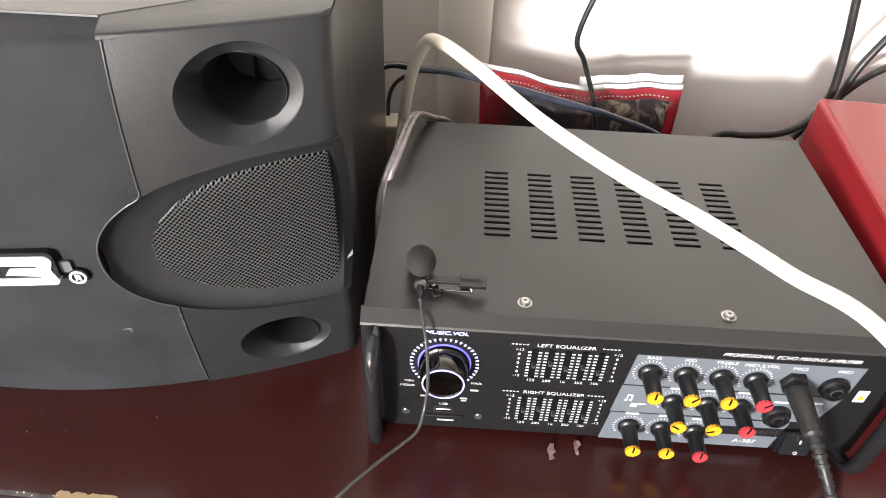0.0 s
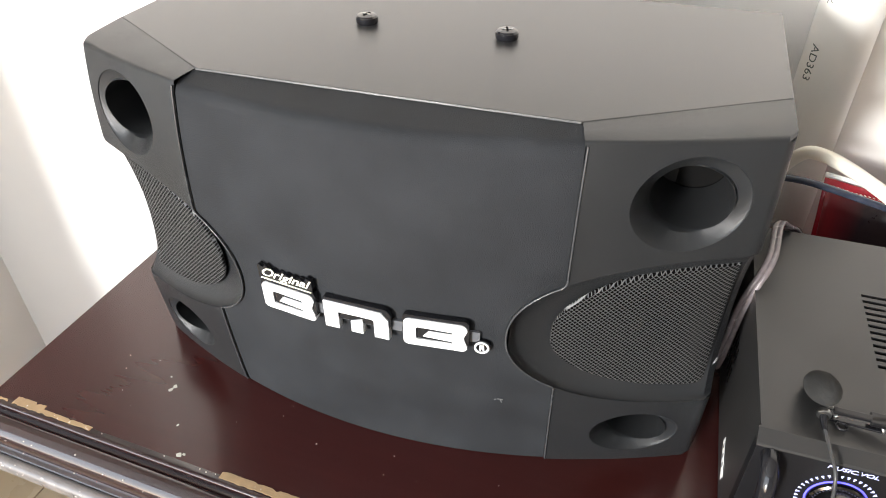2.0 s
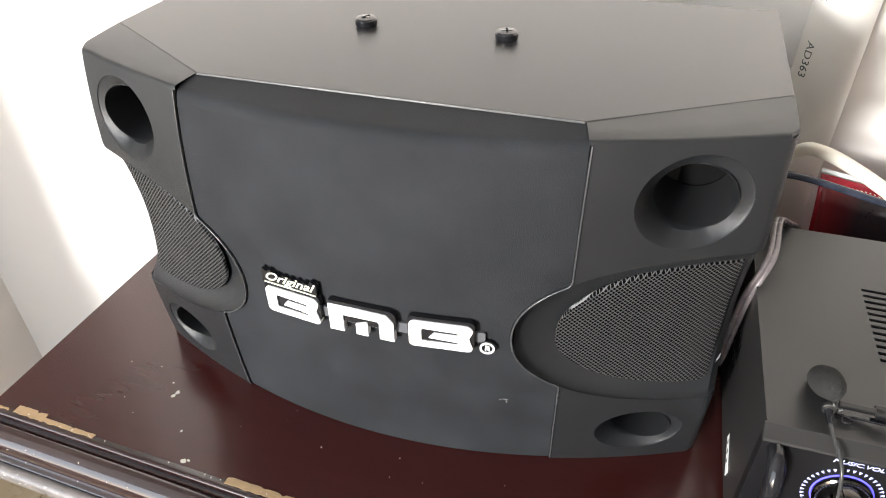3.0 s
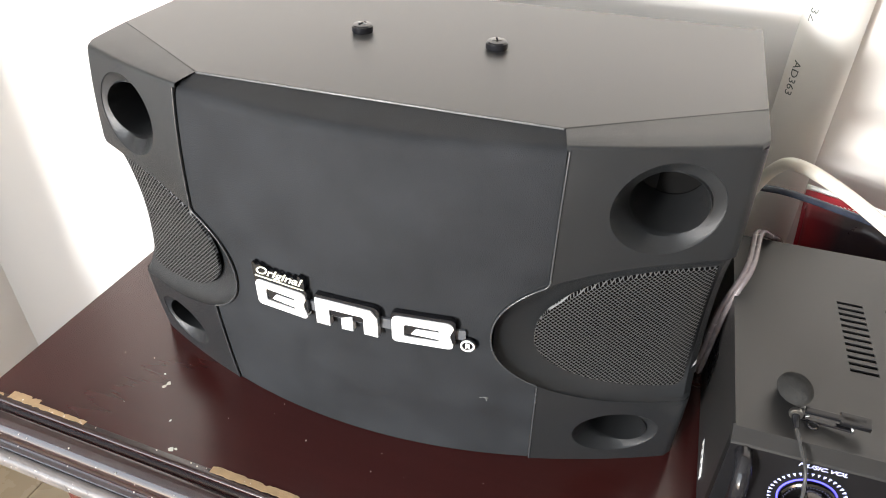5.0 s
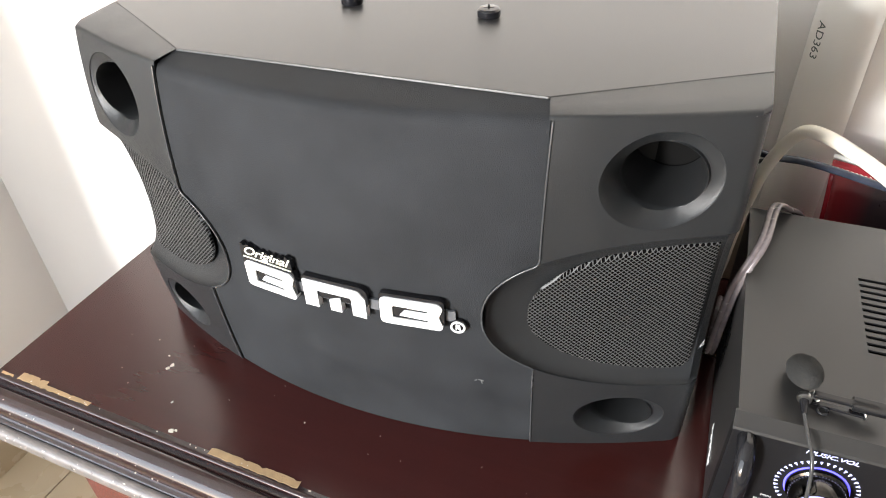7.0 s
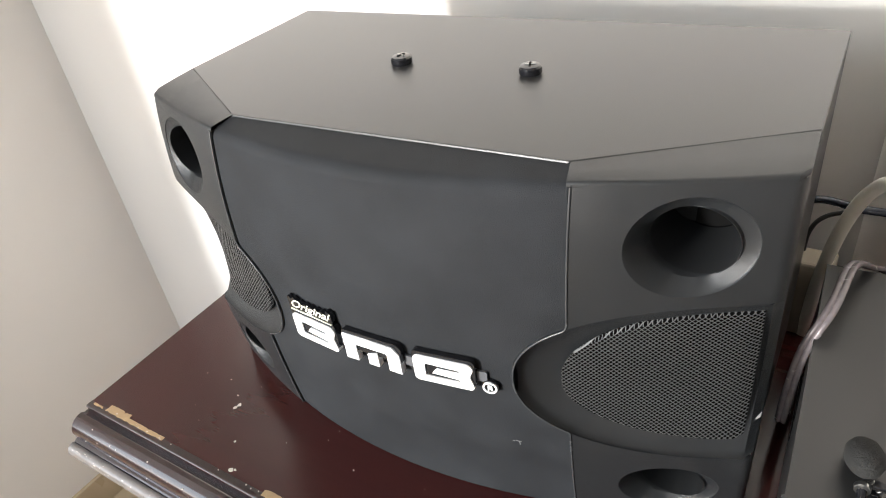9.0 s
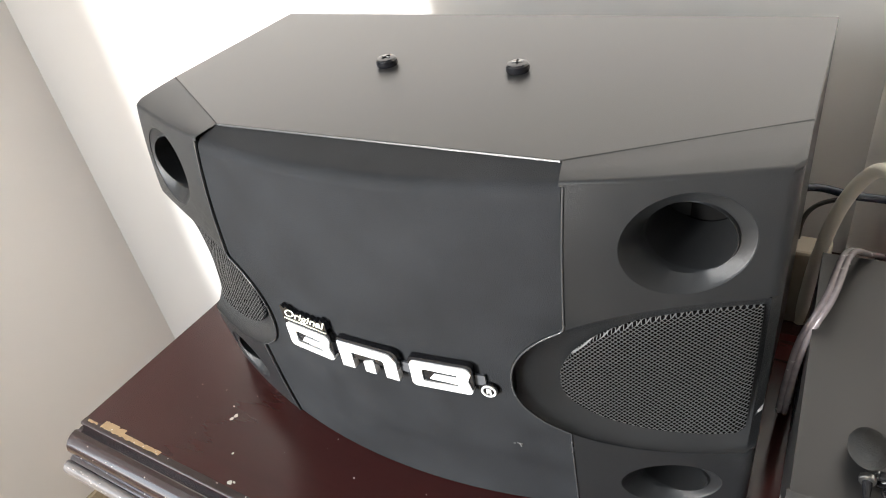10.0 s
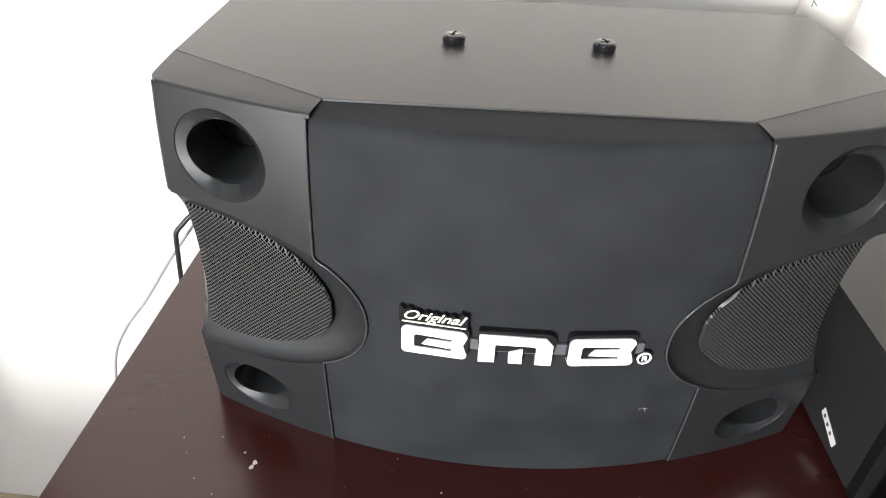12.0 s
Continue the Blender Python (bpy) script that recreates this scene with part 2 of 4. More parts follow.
def words(text, size, material, parent, m, align="CENTER", name="lettering", wide=1.0, slant=0.0, bold=0.0):
    cu = bpy.data.curves.new(name, "FONT")
    cu.body, cu.size, cu.align_x, cu.align_y, cu.extrude = text, size, align, "CENTER", 0.0001
    cu.shear, cu.offset = slant, bold
    ob = from_curve(name, cu, material, parent, "", m @ Matrix.Diagonal((wide, 1, 1, 1)))
    return ob


def tube(name, pts, r, material, parent=None, label="", taper=None):
    """A round cable through the given places, smoothed."""
    cu = bpy.data.curves.new(name, "CURVE")
    cu.dimensions, cu.bevel_depth, cu.bevel_resolution, cu.use_fill_caps = "3D", r, 4, True
    P = [Vector(p) for p in pts]
    P = [P[0] * 2 - P[1]] + P + [P[-1] * 2 - P[-2]]
    out = []
    for i in range(1, len(P) - 2):
        for k in range(10):
            t = k / 10
            a, b, c, d = P[i - 1:i + 3]
            out.append(0.5 * (2 * b + (c - a) * t + (2 * a - 5 * b + 4 * c - d) * t * t + (3 * b - a - 3 * c + d) * t ** 3))
    out.append(P[-2])
    sp = cu.splines.new("POLY")
    sp.points.add(len(out) - 1)
    for k, (p, q) in enumerate(zip(sp.points, out)):
        p.co = (*q, 1)
        if taper:
            p.radius = taper(k / (len(out) - 1))
    ob = from_curve(name, cu, material, parent, label)
    for p in ob.data.polygons:
        p.use_smooth = True
    return ob


def lathe(profile, n=32, axis="z", bm=None, at=(0, 0, 0), squash=(1, 1), ends=(True, True)):
    """A turned form: profile of (radius, height) along the axis (z, or forward along -y)."""
    bm = bm or bmesh.new()
    rings = []
    for r, h in profile:
        ring = []
        for k in range(n):
            a = 2 * math.pi * k / n
            x, y = r * math.cos(a) * squash[0], r * math.sin(a) * squash[1]
            p = (x, y, h) if axis == "z" else (x, -h, y)
            ring.append(bm.verts.new(Vector(p) + Vector(at)))
        rings.append(ring)
    for a, b in zip(rings, rings[1:]):
        for k in range(n):
            bm.faces.new((a[k], a[(k + 1) % n], b[(k + 1) % n], b[k]))
    if ends[0]:
        bm.faces.new(rings[0][::-1])
    if ends[1]:
        bm.faces.new(rings[-1])
    return bm


def smooth_by_angle(ob, degrees=35):
    """Smooth shading with the sharp edges kept sharp."""
    bm = bmesh.new()
    bm.from_mesh(ob.data)
    for f in bm.faces:
        f.smooth = True
    for e in bm.edges:
        if len(e.link_faces) == 2 and e.calc_face_angle(0) > radians(degrees):
            e.smooth = False
    bm.to_mesh(ob.data)
    bm.free()
    return ob


def soften(ob, width, segments=2):
    mod = ob.modifiers.new("bevel", "BEVEL")
    mod.width, mod.segments, mod.limit_method, mod.angle_limit = width, segments, "ANGLE", radians(40)
    mod.harden_normals = False
    return ob


FRONT = pose(0, 0, 0, 90, 0, 0)  # turns flat outlines to face the viewer

# ---- the room ----
FLOOR, WALL, SIDE, STUB = -0.95, 0.968, -1.54, 0.16
EAST, SOUTH, WEST, TOP = 2.3, -1.7, -3.2, 1.95


def setting(name, bm, material, label):
    return tagged(ob_from(name, bm, material), label, "", "", "structure")


floor = setting("floor", box(WEST, EAST, SOUTH, WALL, FLOOR - 0.1, FLOOR - 0.004), M_grout, "tan ceramic tile floor with grey-brown joints")
setting("wall_north", box(WEST, EAST + 0.12, WALL, WALL + 0.12, FLOOR - 0.1, TOP), M_wall, "cream painted plaster wall lit by low sun")
setting("wall_west", box(WEST, SIDE, STUB, WALL, FLOOR - 0.1, TOP), M_wall, "cream painted wall return in the shade")
setting("wall_east", box(EAST, EAST + 0.12, SOUTH, WALL, FLOOR - 0.1, TOP), M_wall, "cream painted plaster wall")
setting("wall_far_west", box(WEST - 0.12, WEST, SOUTH, WALL + 0.12, FLOOR - 0.1, TOP), M_wall, "cream painted plaster wall")
bm = box(WEST - 0.12, EAST + 0.12, SOUTH - 0.15, SOUTH, FLOOR - 0.1, -0.10)
box(WEST - 0.12, EAST + 0.12, SOUTH - 0.15, SOUTH, 1.8, TOP, bm)
box(WEST - 0.12, -3.15, SOUTH - 0.15, SOUTH, -0.10, 1.8, bm)
box(-0.15, EAST + 0.12, SOUTH - 0.15, SOUTH, -0.10, 1.8, bm)
setting("wall_south", bm, M_wall, "cream painted wall with a wide window opening")
setting("ceiling", box(WEST - 0.12, EAST + 0.12, SOUTH - 0.15, WALL + 0.12, TOP, TOP + 0.1), M_ceiling, "white painted ceiling")
for x0, x1, y0, y1 in ((SIDE + 0.0122, EAST, WALL - 0.012, WALL), (SIDE, SIDE + 0.012, STUB, WALL)):
    soften(setting("baseboard", box(x0, x1, y0, y1, FLOOR, FLOOR + 0.09), M_floor, "tan ceramic skirting tile"), 0.002)
window = empty("window_1", pose(-1.65, SOUTH - 0.07, 0.85), "wide window with pale painted frame", "", "", "structure")
bm = box(-1.5, 1.5, -0.03, 0.03, -0.95, -0.92)
box(-1.5, 1.5, -0.03, 0.03, 0.92, 0.95, bm)
box(-1.5, -1.47, -0.03, 0.03, -0.92, 0.92, bm)
box(1.47, 1.5, -0.03, 0.03, -0.92, 0.92, bm)
ob_from("window_frame", bm, M_frame, window)

# ---- the table ----
table = empty("side_table", pose(0, 0, 0), "dark mahogany lacquered cabinet table with chipped moulded front edge", "table")
top = ob_from("tabletop", prism([(-0.690, 0.4135), (1.5, 0.4135), (1.5, 0.946), (-0.699, 0.946)], -0.03, 0), M_wood, table)
# front moulding: a small bead, a cove, a large round, a fillet and a lower bead
prof = [(0.4135, 0.0), (0.41, 0.0)]
prof += [(0.4075 - 0.0025 * math.sin(a), -0.0025 + 0.0025 * math.cos(a)) for a in np.linspace(0, math.pi * 0.75, 6)]
prof += [(0.4055, -0.0055), (0.4005, -0.0058), (0.3985, -0.0040)]
prof += [(0.398 - 0.0175 * math.sin(a), -0.0195 + 0.0160 * math.cos(a)) for a in np.linspace(0.05, math.pi * 0.60, 12)]
prof += [(0.3815, -0.0275), (0.3785, -0.0290), (0.3775, -0.0300), (0.3765, -0.0290)]
prof += [(0.3765, -0.0475), (0.4135, -0.0475)]
bead = [(0.3764, -0.0290)] + [(0.3755 - 0.0088 * math.sin(a), -0.0375 + 0.0090 * math.cos(a)) for a in np.linspace(0.1, math.pi * 0.95, 12)] + [(0.3764, -0.0474)]
# the lower bead's paler coating paints in the reflection along it
for name, outline, coating, note in (("moulding", prof, M_mould, "glossy dark moulded edge"), ("lower_bead", bead, M_worn_sheen, "lower bead, rubbed and scratched, its bright reflection painted pale")):
    bm = bmesh.new()
    ends = [[bm.verts.new((x + (y - 0.4135) * 0.035, y, z)) for y, z in outline] for x in (-0.6905, 1.5)]
    for k in range(len(outline) - 1):
        bm.faces.new((ends[0][k], ends[0][k + 1], ends[1][k + 1], ends[1][k]))
    bm.faces.new(ends[0])
    bm.faces.new(ends[1][::-1])
    smooth_by_angle(ob_from(name, bm, coating, table, note), 50)
carcass = ob_from("carcass", box(-0.640, 1.45, 0.406, 0.92, FLOOR + 0.06, -0.0475), M_redwood, table, "red-brown lacquered carcass")
soften(carcass, 0.003)
ob_from("plinth", box(-0.62, 1.44, 0.44, 0.91, FLOOR, FLOOR + 0.06), M_wood, table)
bm = box(-0.612, -0.02, 0.398, 0.4055, FLOOR + 0.08, -0.065)
soften(ob_from("door", bm, M_redwood, table), 0.003)
bm = box(-0.012, 0.56, 0.398, 0.4055, FLOOR + 0.08, -0.065)
soften(ob_from("door", bm, M_redwood, table), 0.003)


def ragged(name, x0, x1, y0, y1, z, seed, material, parent, n=22, label=""):
    """A thin chip with ragged long edges."""
    rng = random.Random(seed)
    lower = [(x0 + (x1 - x0) * k / n, y0 + rng.uniform(-1, 1) * 0.0006) for k in range(n + 1)]
    upper = [(x0 + (x1 - x0) * k / n + rng.uniform(-1, 1) * 0.001, y1 - (0.35 if k % 5 == 0 else 0.1) * rng.random() * (y1 - y0)) for k in range(n + 1)]
    return ob_from(name, prism(lower + upper[::-1], z - 0.001, z + 0.0004, None), material, parent, label)


ragged("chip", -0.6625, -0.6278, 0.4105, 0.4195, 0, 1, M_bare, table, 14, "bare fibreboard where the veneer is gone")
ragged("chip", -0.6278, -0.5700, 0.4105, 0.4152, 0, 2, M_bare, table, 18)
ragged("chip", -0.4300, -0.3385, 0.4105, 0.4180, 0, 3, M_bare, table, 26)
ragged("chip", -0.2512, -0.2045, 0.4105, 0.4175, 0, 6, M_bare, table, 20)
ragged("chip", -0.6840, -0.6680, 0.4105, 0.4130, 0, 4, M_bare, table, 10)
bm = bmesh.new()
rng = random.Random(5)


def speck(bm, x, y, z, r):
    k = 7
    a0 = rng.random() * 6
    pts = [(x + r * rng.uniform(0.6, 1.2) * math.cos(a0 + 2 * math.pi * i / k), y + r * rng.uniform(0.6, 1.2) * math.sin(a0 + 2 * math.pi * i / k)) for i in range(k)]
    prism(pts, z - 0.001, z + 0.0004, bm)


for x, y, r in ((-0.5318, 0.4765, 0.0022), (-0.5305, 0.4812, 0.0026), (-0.5419, 0.4903, 0.0010), (-0.4765, 0.4175, 0.0028), (-0.4725, 0.4195, 0.0016), (-0.4983, 0.4441, 0.0012),
                (-0.555, 0.447, 0.0004), (-0.575, 0.460, 0.0004), (-0.369, 0.470, 0.0008), (-0.300, 0.462, 0.0004), (-0.41, 0.50, 0.0004), (-0.60, 0.50, 0.0004)):
    speck(bm, x, y, 0.0, r)
for k in range(9):
    speck(bm, rng.uniform(-0.66, -0.1), rng.uniform(0.425, 0.52), 0.0, rng.uniform(0.0002, 0.0005))
for k in range(26):
    speck(bm, rng.uniform(-0.66, -0.1), rng.uniform(0.411, 0.4135), 0.0002, rng.uniform(0.0004, 0.0009))
for k in range(26):
    a, x = rng.uniform(0.5, 1.8), rng.uniform(-0.67, -0.2)
    bmesh.ops.create_icosphere(bm, subdivisions=1, radius=rng.uniform(0.0003, 0.0009), matrix=Matrix.Translation((x, 0.398 - 0.0176 * math.sin(a), -0.0195 + 0.0161 * math.cos(a))))
for k in range(60):
    a, x = rng.uniform(0.4, 1.5), rng.uniform(-0.685, -0.2)
    bmesh.ops.create_icosphere(bm, subdivisions=1, radius=rng.uniform(0.0003, 0.0008), matrix=Matrix.Translation((x, 0.3755 - 0.0085 * math.sin(a), -0.0375 + 0.0085 * math.cos(a))) @ Matrix.Diagonal((rng.uniform(1, 4), 1, 1, 1)))
ob_from("paint_specks", bm, M_speck, table, "pale paint specks")
tagged(bpy.data.objects["paint_specks"], kind="stuff")

# ---- the loudspeaker ----
speaker = empty("loudspeaker", pose(-0.3225, 0.5205, 0, 0, 0, 2.2), "large black karaoke loudspeaker lying on the mahogany table", "loudspeaker")
ZC, HH, TIP = 0.1540, 0.0735, 0.2735
S_POLY = np.polyfit([0, 0.05, 0.10, 0.15, 0.20, 0.25, 0.29, 0.31], [-0.0002, -0.0060, -0.0098, -0.0120, -0.0125, -0.0098, -0.0040, 0.0], 4)


def outer(z):
    return 0.2668


def scoop(u, z):
    """The extra hollow of the pocket towards the outer side."""
    return 0.012 * max(0.0, 1 - ((z - 0.1515) / 0.066) ** 2) * max(0.0, (u - 0.139) / 0.128) ** 1.3


def front(u, z):
    """How far back the bowed front lies, at a distance u from the middle and a height z."""
    y = float(np.polyval(S_POLY, z)) + (0.0205 if u < 0.147 else 0.017) * ((u / 0.147) ** 2 - 1)
    e = max(0.0, (u - 0.147) / 0.12)
    y += 0.006 * e
    over = (u - (outer(z) - 0.007)) / 0.007
    if over > 0:
        y += 0.007 * (1 - math.sqrt(max(0.0, 1 - min(1.0, over) ** 2)))
    return y


def half(u):
    a = min(1.0, max(0.0, (TIP - u) / 0.164))
    return HH * max(0.0, 1 - a ** 2.4) ** 0.46


def seam(z):
    b = abs(z - ZC) / HH
    if b >= half(0.147) / HH:
        return 0.147
    return TIP - 0.164 * (1 - b ** (1 / 0.46)) ** (1 / 2.4)


def surf(u, z):
    y, h = front(u, z), half(u)
    if h > 1e-6 and abs(z - ZC) < h:
        a = min(1.0, max(0.0, (TIP - u) / 0.164))
        m = (1 - (abs(z - ZC) / h) ** 2.6) * (1 - a ** 7)
        y += 0.019 * max(0.0, m) ** 0.5 + scoop(u, z)
    return y


UP = (0.2140, 0.2668, 0.0362, 0.0328)
LOW = (0.2145, 0.0410, 0.0345, 0.0262)
ZT = 0.3062


def annulus(bm, side, port, inside, corners):
    """The cheek's skin between a port's rim and the region's edge."""
    cx, cz, rx, rz = port
    angles = sorted({round(a, 5) for a in [2 * math.pi * k / 96 for k in range(96)] + [math.atan2(z - cz, u - cx) % (2 * math.pi) for u, z in corners]})
    cols = []
    for a in angles:
        dx, dz = math.cos(a), math.sin(a)
        k = 1 / math.sqrt((dx / rx) ** 2 + (dz / rz) ** 2)
        lo, hi = k, 0.3
        for _ in range(40):
            mid = (lo + hi) / 2
            lo, hi = (mid, hi) if inside(cx + dx * mid, cz + dz * mid) else (lo, mid)
        col = []
        for j in range(15):
            t = k + (lo - k) * math.sin(j / 14 * math.pi / 2)
            u, z = cx + dx * t, cz + dz * t
            col.append(bm.verts.new((side * u, front(u, z), z)))
        cols.append(col)
    for a, b in zip(cols, cols[1:] + cols[:1]):
        for j in range(14):
            bm.faces.new((a[j], b[j], b[j + 1], a[j + 1]))


def strip(bm, rows):
    rows = [[bm.verts.new(p) for p in r] for r in rows]
    for a, b in zip(rows, rows[1:]):
        for k in range(len(a) - 1):
            bm.faces.new((a[k], a[k + 1], b[k + 1], b[k]))


for side in (-1, 1):
    bm = bmesh.new()
    annulus(bm, side, UP, lambda u, z: 0.147 <= u <= outer(z) and ZC + half(u) <= z <= ZT, [(0.147, ZT), (0.2668, ZT), (0.147, ZC + half(0.147)), (outer(0.225), ZC + half(0.266))])
    annulus(bm, side, LOW, lambda u, z: 0.147 <= u <= outer(z) and 0 <= z <= ZC - half(u), [(0.147, 0.0), (0.2668, 0.0), (0.147, ZC - half(0.147)), (outer(0.078), ZC - half(0.263))])
    # the scooped pocket
    rows = []
    for i in range(57):
        q = (i / 56) ** 2
        row = []
        for j in range(49):
            w = math.sin((j / 48 - 0.5) * math.pi)
            u = 0.1112 + (outer(ZC + w * HH) - 0.1112) * q
            z = ZC + w * half(u)
            row.append((side * u, surf(u, z), z))
        rows.append(row)
    strip(bm, rows)
    # side band, edge along the middle grille, sloping cap
    zs = list(np.linspace(0, ZT, 70))
    strip(bm, [[(side * outer(z), surf(outer(z), z), z) for z in zs], [(side * outer(z), 0.0985, z) for z in zs]])
    zs = list(np.linspace(0, ZT, 160))
    strip(bm, [[(side * (seam(z) - d), front(seam(z), z) + e, z) for z in zs] for d, e in ((0.0, 0.0), (0.0007, 0.0006), (0.0008, 0.014))])
    cheek_edge = [(side * (seam(z) + 0.0004), front(seam(z), z) - 0.0001, z) for z in np.linspace(0.001, ZT, 70)]
    us = list(np.linspace(0.1450, 0.2668, 25))
    cap = []
    for t, dz in ((0.0, 0.0), (0.006, 0.0012), (0.020, 0.0023), (0.045, 0.0031), (0.08, 0.0035), (0.5, 0.0046), (1.0, 0.0056)):
        cap.append([(side * (u - 0.0052 * t * (1 - (u - 0.145) / 0.1218)), front(u, ZT) * (1 - t) + (0.018 + (u - 0.1393) / 0.1281 * 0.0778) * t, ZT + dz) for u in us])
    strip(bm, cap)
    strip(bm, [[(side * 0.2668, front(0.2668, ZT), ZT), (side * 0.2668, 0.0955, 0.3118)], [(side * 0.2668, 0.0985, ZT), (side * 0.2668, 0.0985, 0.3118)]])
    bmesh.ops.remove_doubles(bm, verts=bm.verts, dist=0.00004)
    cheek = smooth_by_angle(ob_from("cheek", bm, M_black, speaker, "moulded black plastic cheek with two ports"), 28)
    # added bead: its lighter grey draws the rim's highlight line
    tube("edge_highlight_bead", cheek_edge, 0.0008, M_bead, cheek, "thin added bead, greyer than the cheek to show its edge highlight")
    for cx, cz, rx, rz in (UP, LOW):
        bm = bmesh.new()
        rings = []
        for q, d, flat in ((1.0, 0.0, 0), (0.985, 0.0006, 0), (0.95, 0.0022, 0.1), (0.745, 0.0085, 0.6), (0.725, 0.0100, 0.9), (0.715, 0.0115, 1)):
            ring = []
            for k in range(64):
                a = 2 * math.pi * k / 64
                u, z = cx + rx * math.cos(a), cz + rz * math.sin(a)
                y = front(u, z) * (1 - flat) + front(cx, cz) * flat + d
                ring.append(bm.verts.new((side * (cx + rx * q * math.cos(a)), y, cz + rz * q * math.sin(a))))
            rings.append(ring)
        for a, b in zip(rings, rings[1:]):
            for k in range(64):
                bm.faces.new((a[k], a[(k + 1) % 64], b[(k + 1) % 64], b[k]))
        port = smooth_by_angle(ob_from("port", bm, M_black, cheek, "flared bass port"), 25)
        bm = lathe([(0.716, -0.0112), (0.640, -0.0600)], 48, "y", None, (side * cx, front(cx, cz), cz), (rx, rz), (False, False))
        liner = smooth_by_angle(ob_from("port_tube", bm, M_tube, cheek), 30)
        # added near-black cap: the darkness deep in the bore is painted on it
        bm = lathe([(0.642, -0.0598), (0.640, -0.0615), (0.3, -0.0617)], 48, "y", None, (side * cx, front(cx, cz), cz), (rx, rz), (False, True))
        smooth_by_angle(ob_from("port_shade_cap", bm, M_shade_mark, cheek), 30)
    # steel screen over the tweeter
    rows = []
    for i in range(33):
        q = (i / 32) ** 1.6
        u = 0.1390 + (0.2580 - 0.1390) * q
        h = 0.0640 * max(0.0, 1 - ((0.2600 - u) / 0.1212) ** 2.2) ** 0.5
        if i > 29:
            h -= (0.0, 0.0, 0.0006, 0.0020)[i - 29] if i < 33 else 0
        rows.append([(side * u, front(min(u, 0.255), 0.1510 + w * h) + scoop(u, 0.1510 + w * h) + 0.0100 + (0.0035 if abs(w) > 0.97 or i == 0 or i == 32 else 0), 0.1510 + w * h) for w in [math.sin((j / 40 - 0.5) * math.pi) for j in range(41)]])
    bm = bmesh.new()
    strip(bm, rows)
    ob_from("tweeter_screen", bm, M_screen, cheek, "woven steel tweeter screen", True)

rows = []
TURN = 0.2955  # where the grille starts to turn back over its top
zs = sorted(set(list(np.linspace(0.0005, TURN, 64)) + [ZC - half(0.147), ZC + half(0.147)]))
for z in zs:
    row = []
    for i in range(57):
        x = (i / 28 - 1) * (seam(z) - 0.0010)
        row.append((x, front(abs(x), z) + 0.0016, z))
    rows.append(row)
for k in range(1, 15):
    row = []
    for i in range(57):
        x = (i / 28 - 1) * 0.1456
        y0 = front(abs(x), TURN) + 0.0016
        if k < 9:
            a = radians(80) * k / 8
            y, z = y0 + 0.0105 * (1 - math.cos(a)), TURN + 0.0125 * math.sin(a)
        else:
            q = (k - 8) / 6
            y1 = y0 + 0.0105 * (1 - math.cos(radians(80)))
            y, z = y1 + (0.0178 - y1) * q, TURN + 0.0125 * math.sin(radians(80)) + 0.0029 * q
            x *= 1 - 0.035 * q
        row.append((x, y, z))
    rows.append(row)
bm = bmesh.new()
strip(bm, rows)
ob_from("front_grille", bm, M_cloth, speaker, "dark grey bowed front grille with faint scuffs", True)
bm = prism([(-0.137, 0.045), (0.137, 0.045), (0.2640, 0.103), (0.270, 0.277), (-0.270, 0.277), (-0.2640, 0.103)], 0.0, 0.3020)
prism([(-0.1393, 0.018), (0.1393, 0.018), (0.2672, 0.0958), (0.270, 0.277), (-0.270, 0.277), (-0.2672, 0.0958)], 0.3020, 0.3121, bm)
soften(ob_from("cabinet", bm, M_cab, speaker, "black vinyl-wrapped cabinet"), 0.0012)
bm = bmesh.new()
strip(bm, [[(-0.1393, 0.0180, 0.3119), (0.1393, 0.0180, 0.3119)], [(-0.1393, 0.0182, 0.3122), (0.1393, 0.0182, 0.3122)]])
ob_from("edge_trim", bm, M_trim, speaker, "thin bright edge along the top board")


def bolt(x, y):
    bm = lathe([(0.0086, 0.0), (0.0092, 0.0012), (0.0092, 0.0052), (0.0080, 0.0066), (0.0048, 0.0072)], 24)
    b = smooth_by_angle(ob_from("mounting_bolt", bm, M_gloss, speaker, "black rubber-capped mounting bolt"), 30)
    b.matrix_basis = pose(x, y, 0.3121, 0, 0, x * 300)
    for turn in (0, 90):
        s = ob_from("slot", box(-0.0042, 0.0042, -0.0008, 0.0008, 0.0066, 0.0078), M_chrome if turn == 0 else M_shade_mark, b)
        s.matrix_basis = pose(0, 0, 0, 0, 0, turn)


bolt(-0.0598, 0.1460)
bolt(0.0598, 0.1460)


def rounded(x0, x1, y0, y1, r, skew=0.0):
    """A rounded rectangle; r: radii of its corners, from the lower left round."""
    pts = []
    for (cx, cy, a0), q in zip(((x0, y0, 180), (x1, y0, 270), (x1, y1, 0), (x0, y1, 90)), r):
        sx, sy = (1 if cx == x0 else -1), (1 if cy == y0 else -1)
        for k in range(7):
            a = radians(a0 + 15 * k)
            pts.append((cx + sx * q + q * math.cos(a), cy + sy * q + q * math.sin(a)))
    return [(x + skew * y, y) for x, y in pts]


def on_front(x, z, out):
    """A pose on the bowed grille, facing out of it."""
    turn = math.degrees(math.atan(1.897 * x))
    return pose(x, front(abs(x), z) + 0.0012 - out, z, 90, 0, turn)


badge = new("badge")
badge.parent = speaker
tagged(badge, "raised white emblem on a dark backing")


def badge_shape(x, z, outs, depth, mat_, out, name):
    return plate(name, outs, depth, mat_, badge, on_front(x, z, out), 0.0, "")


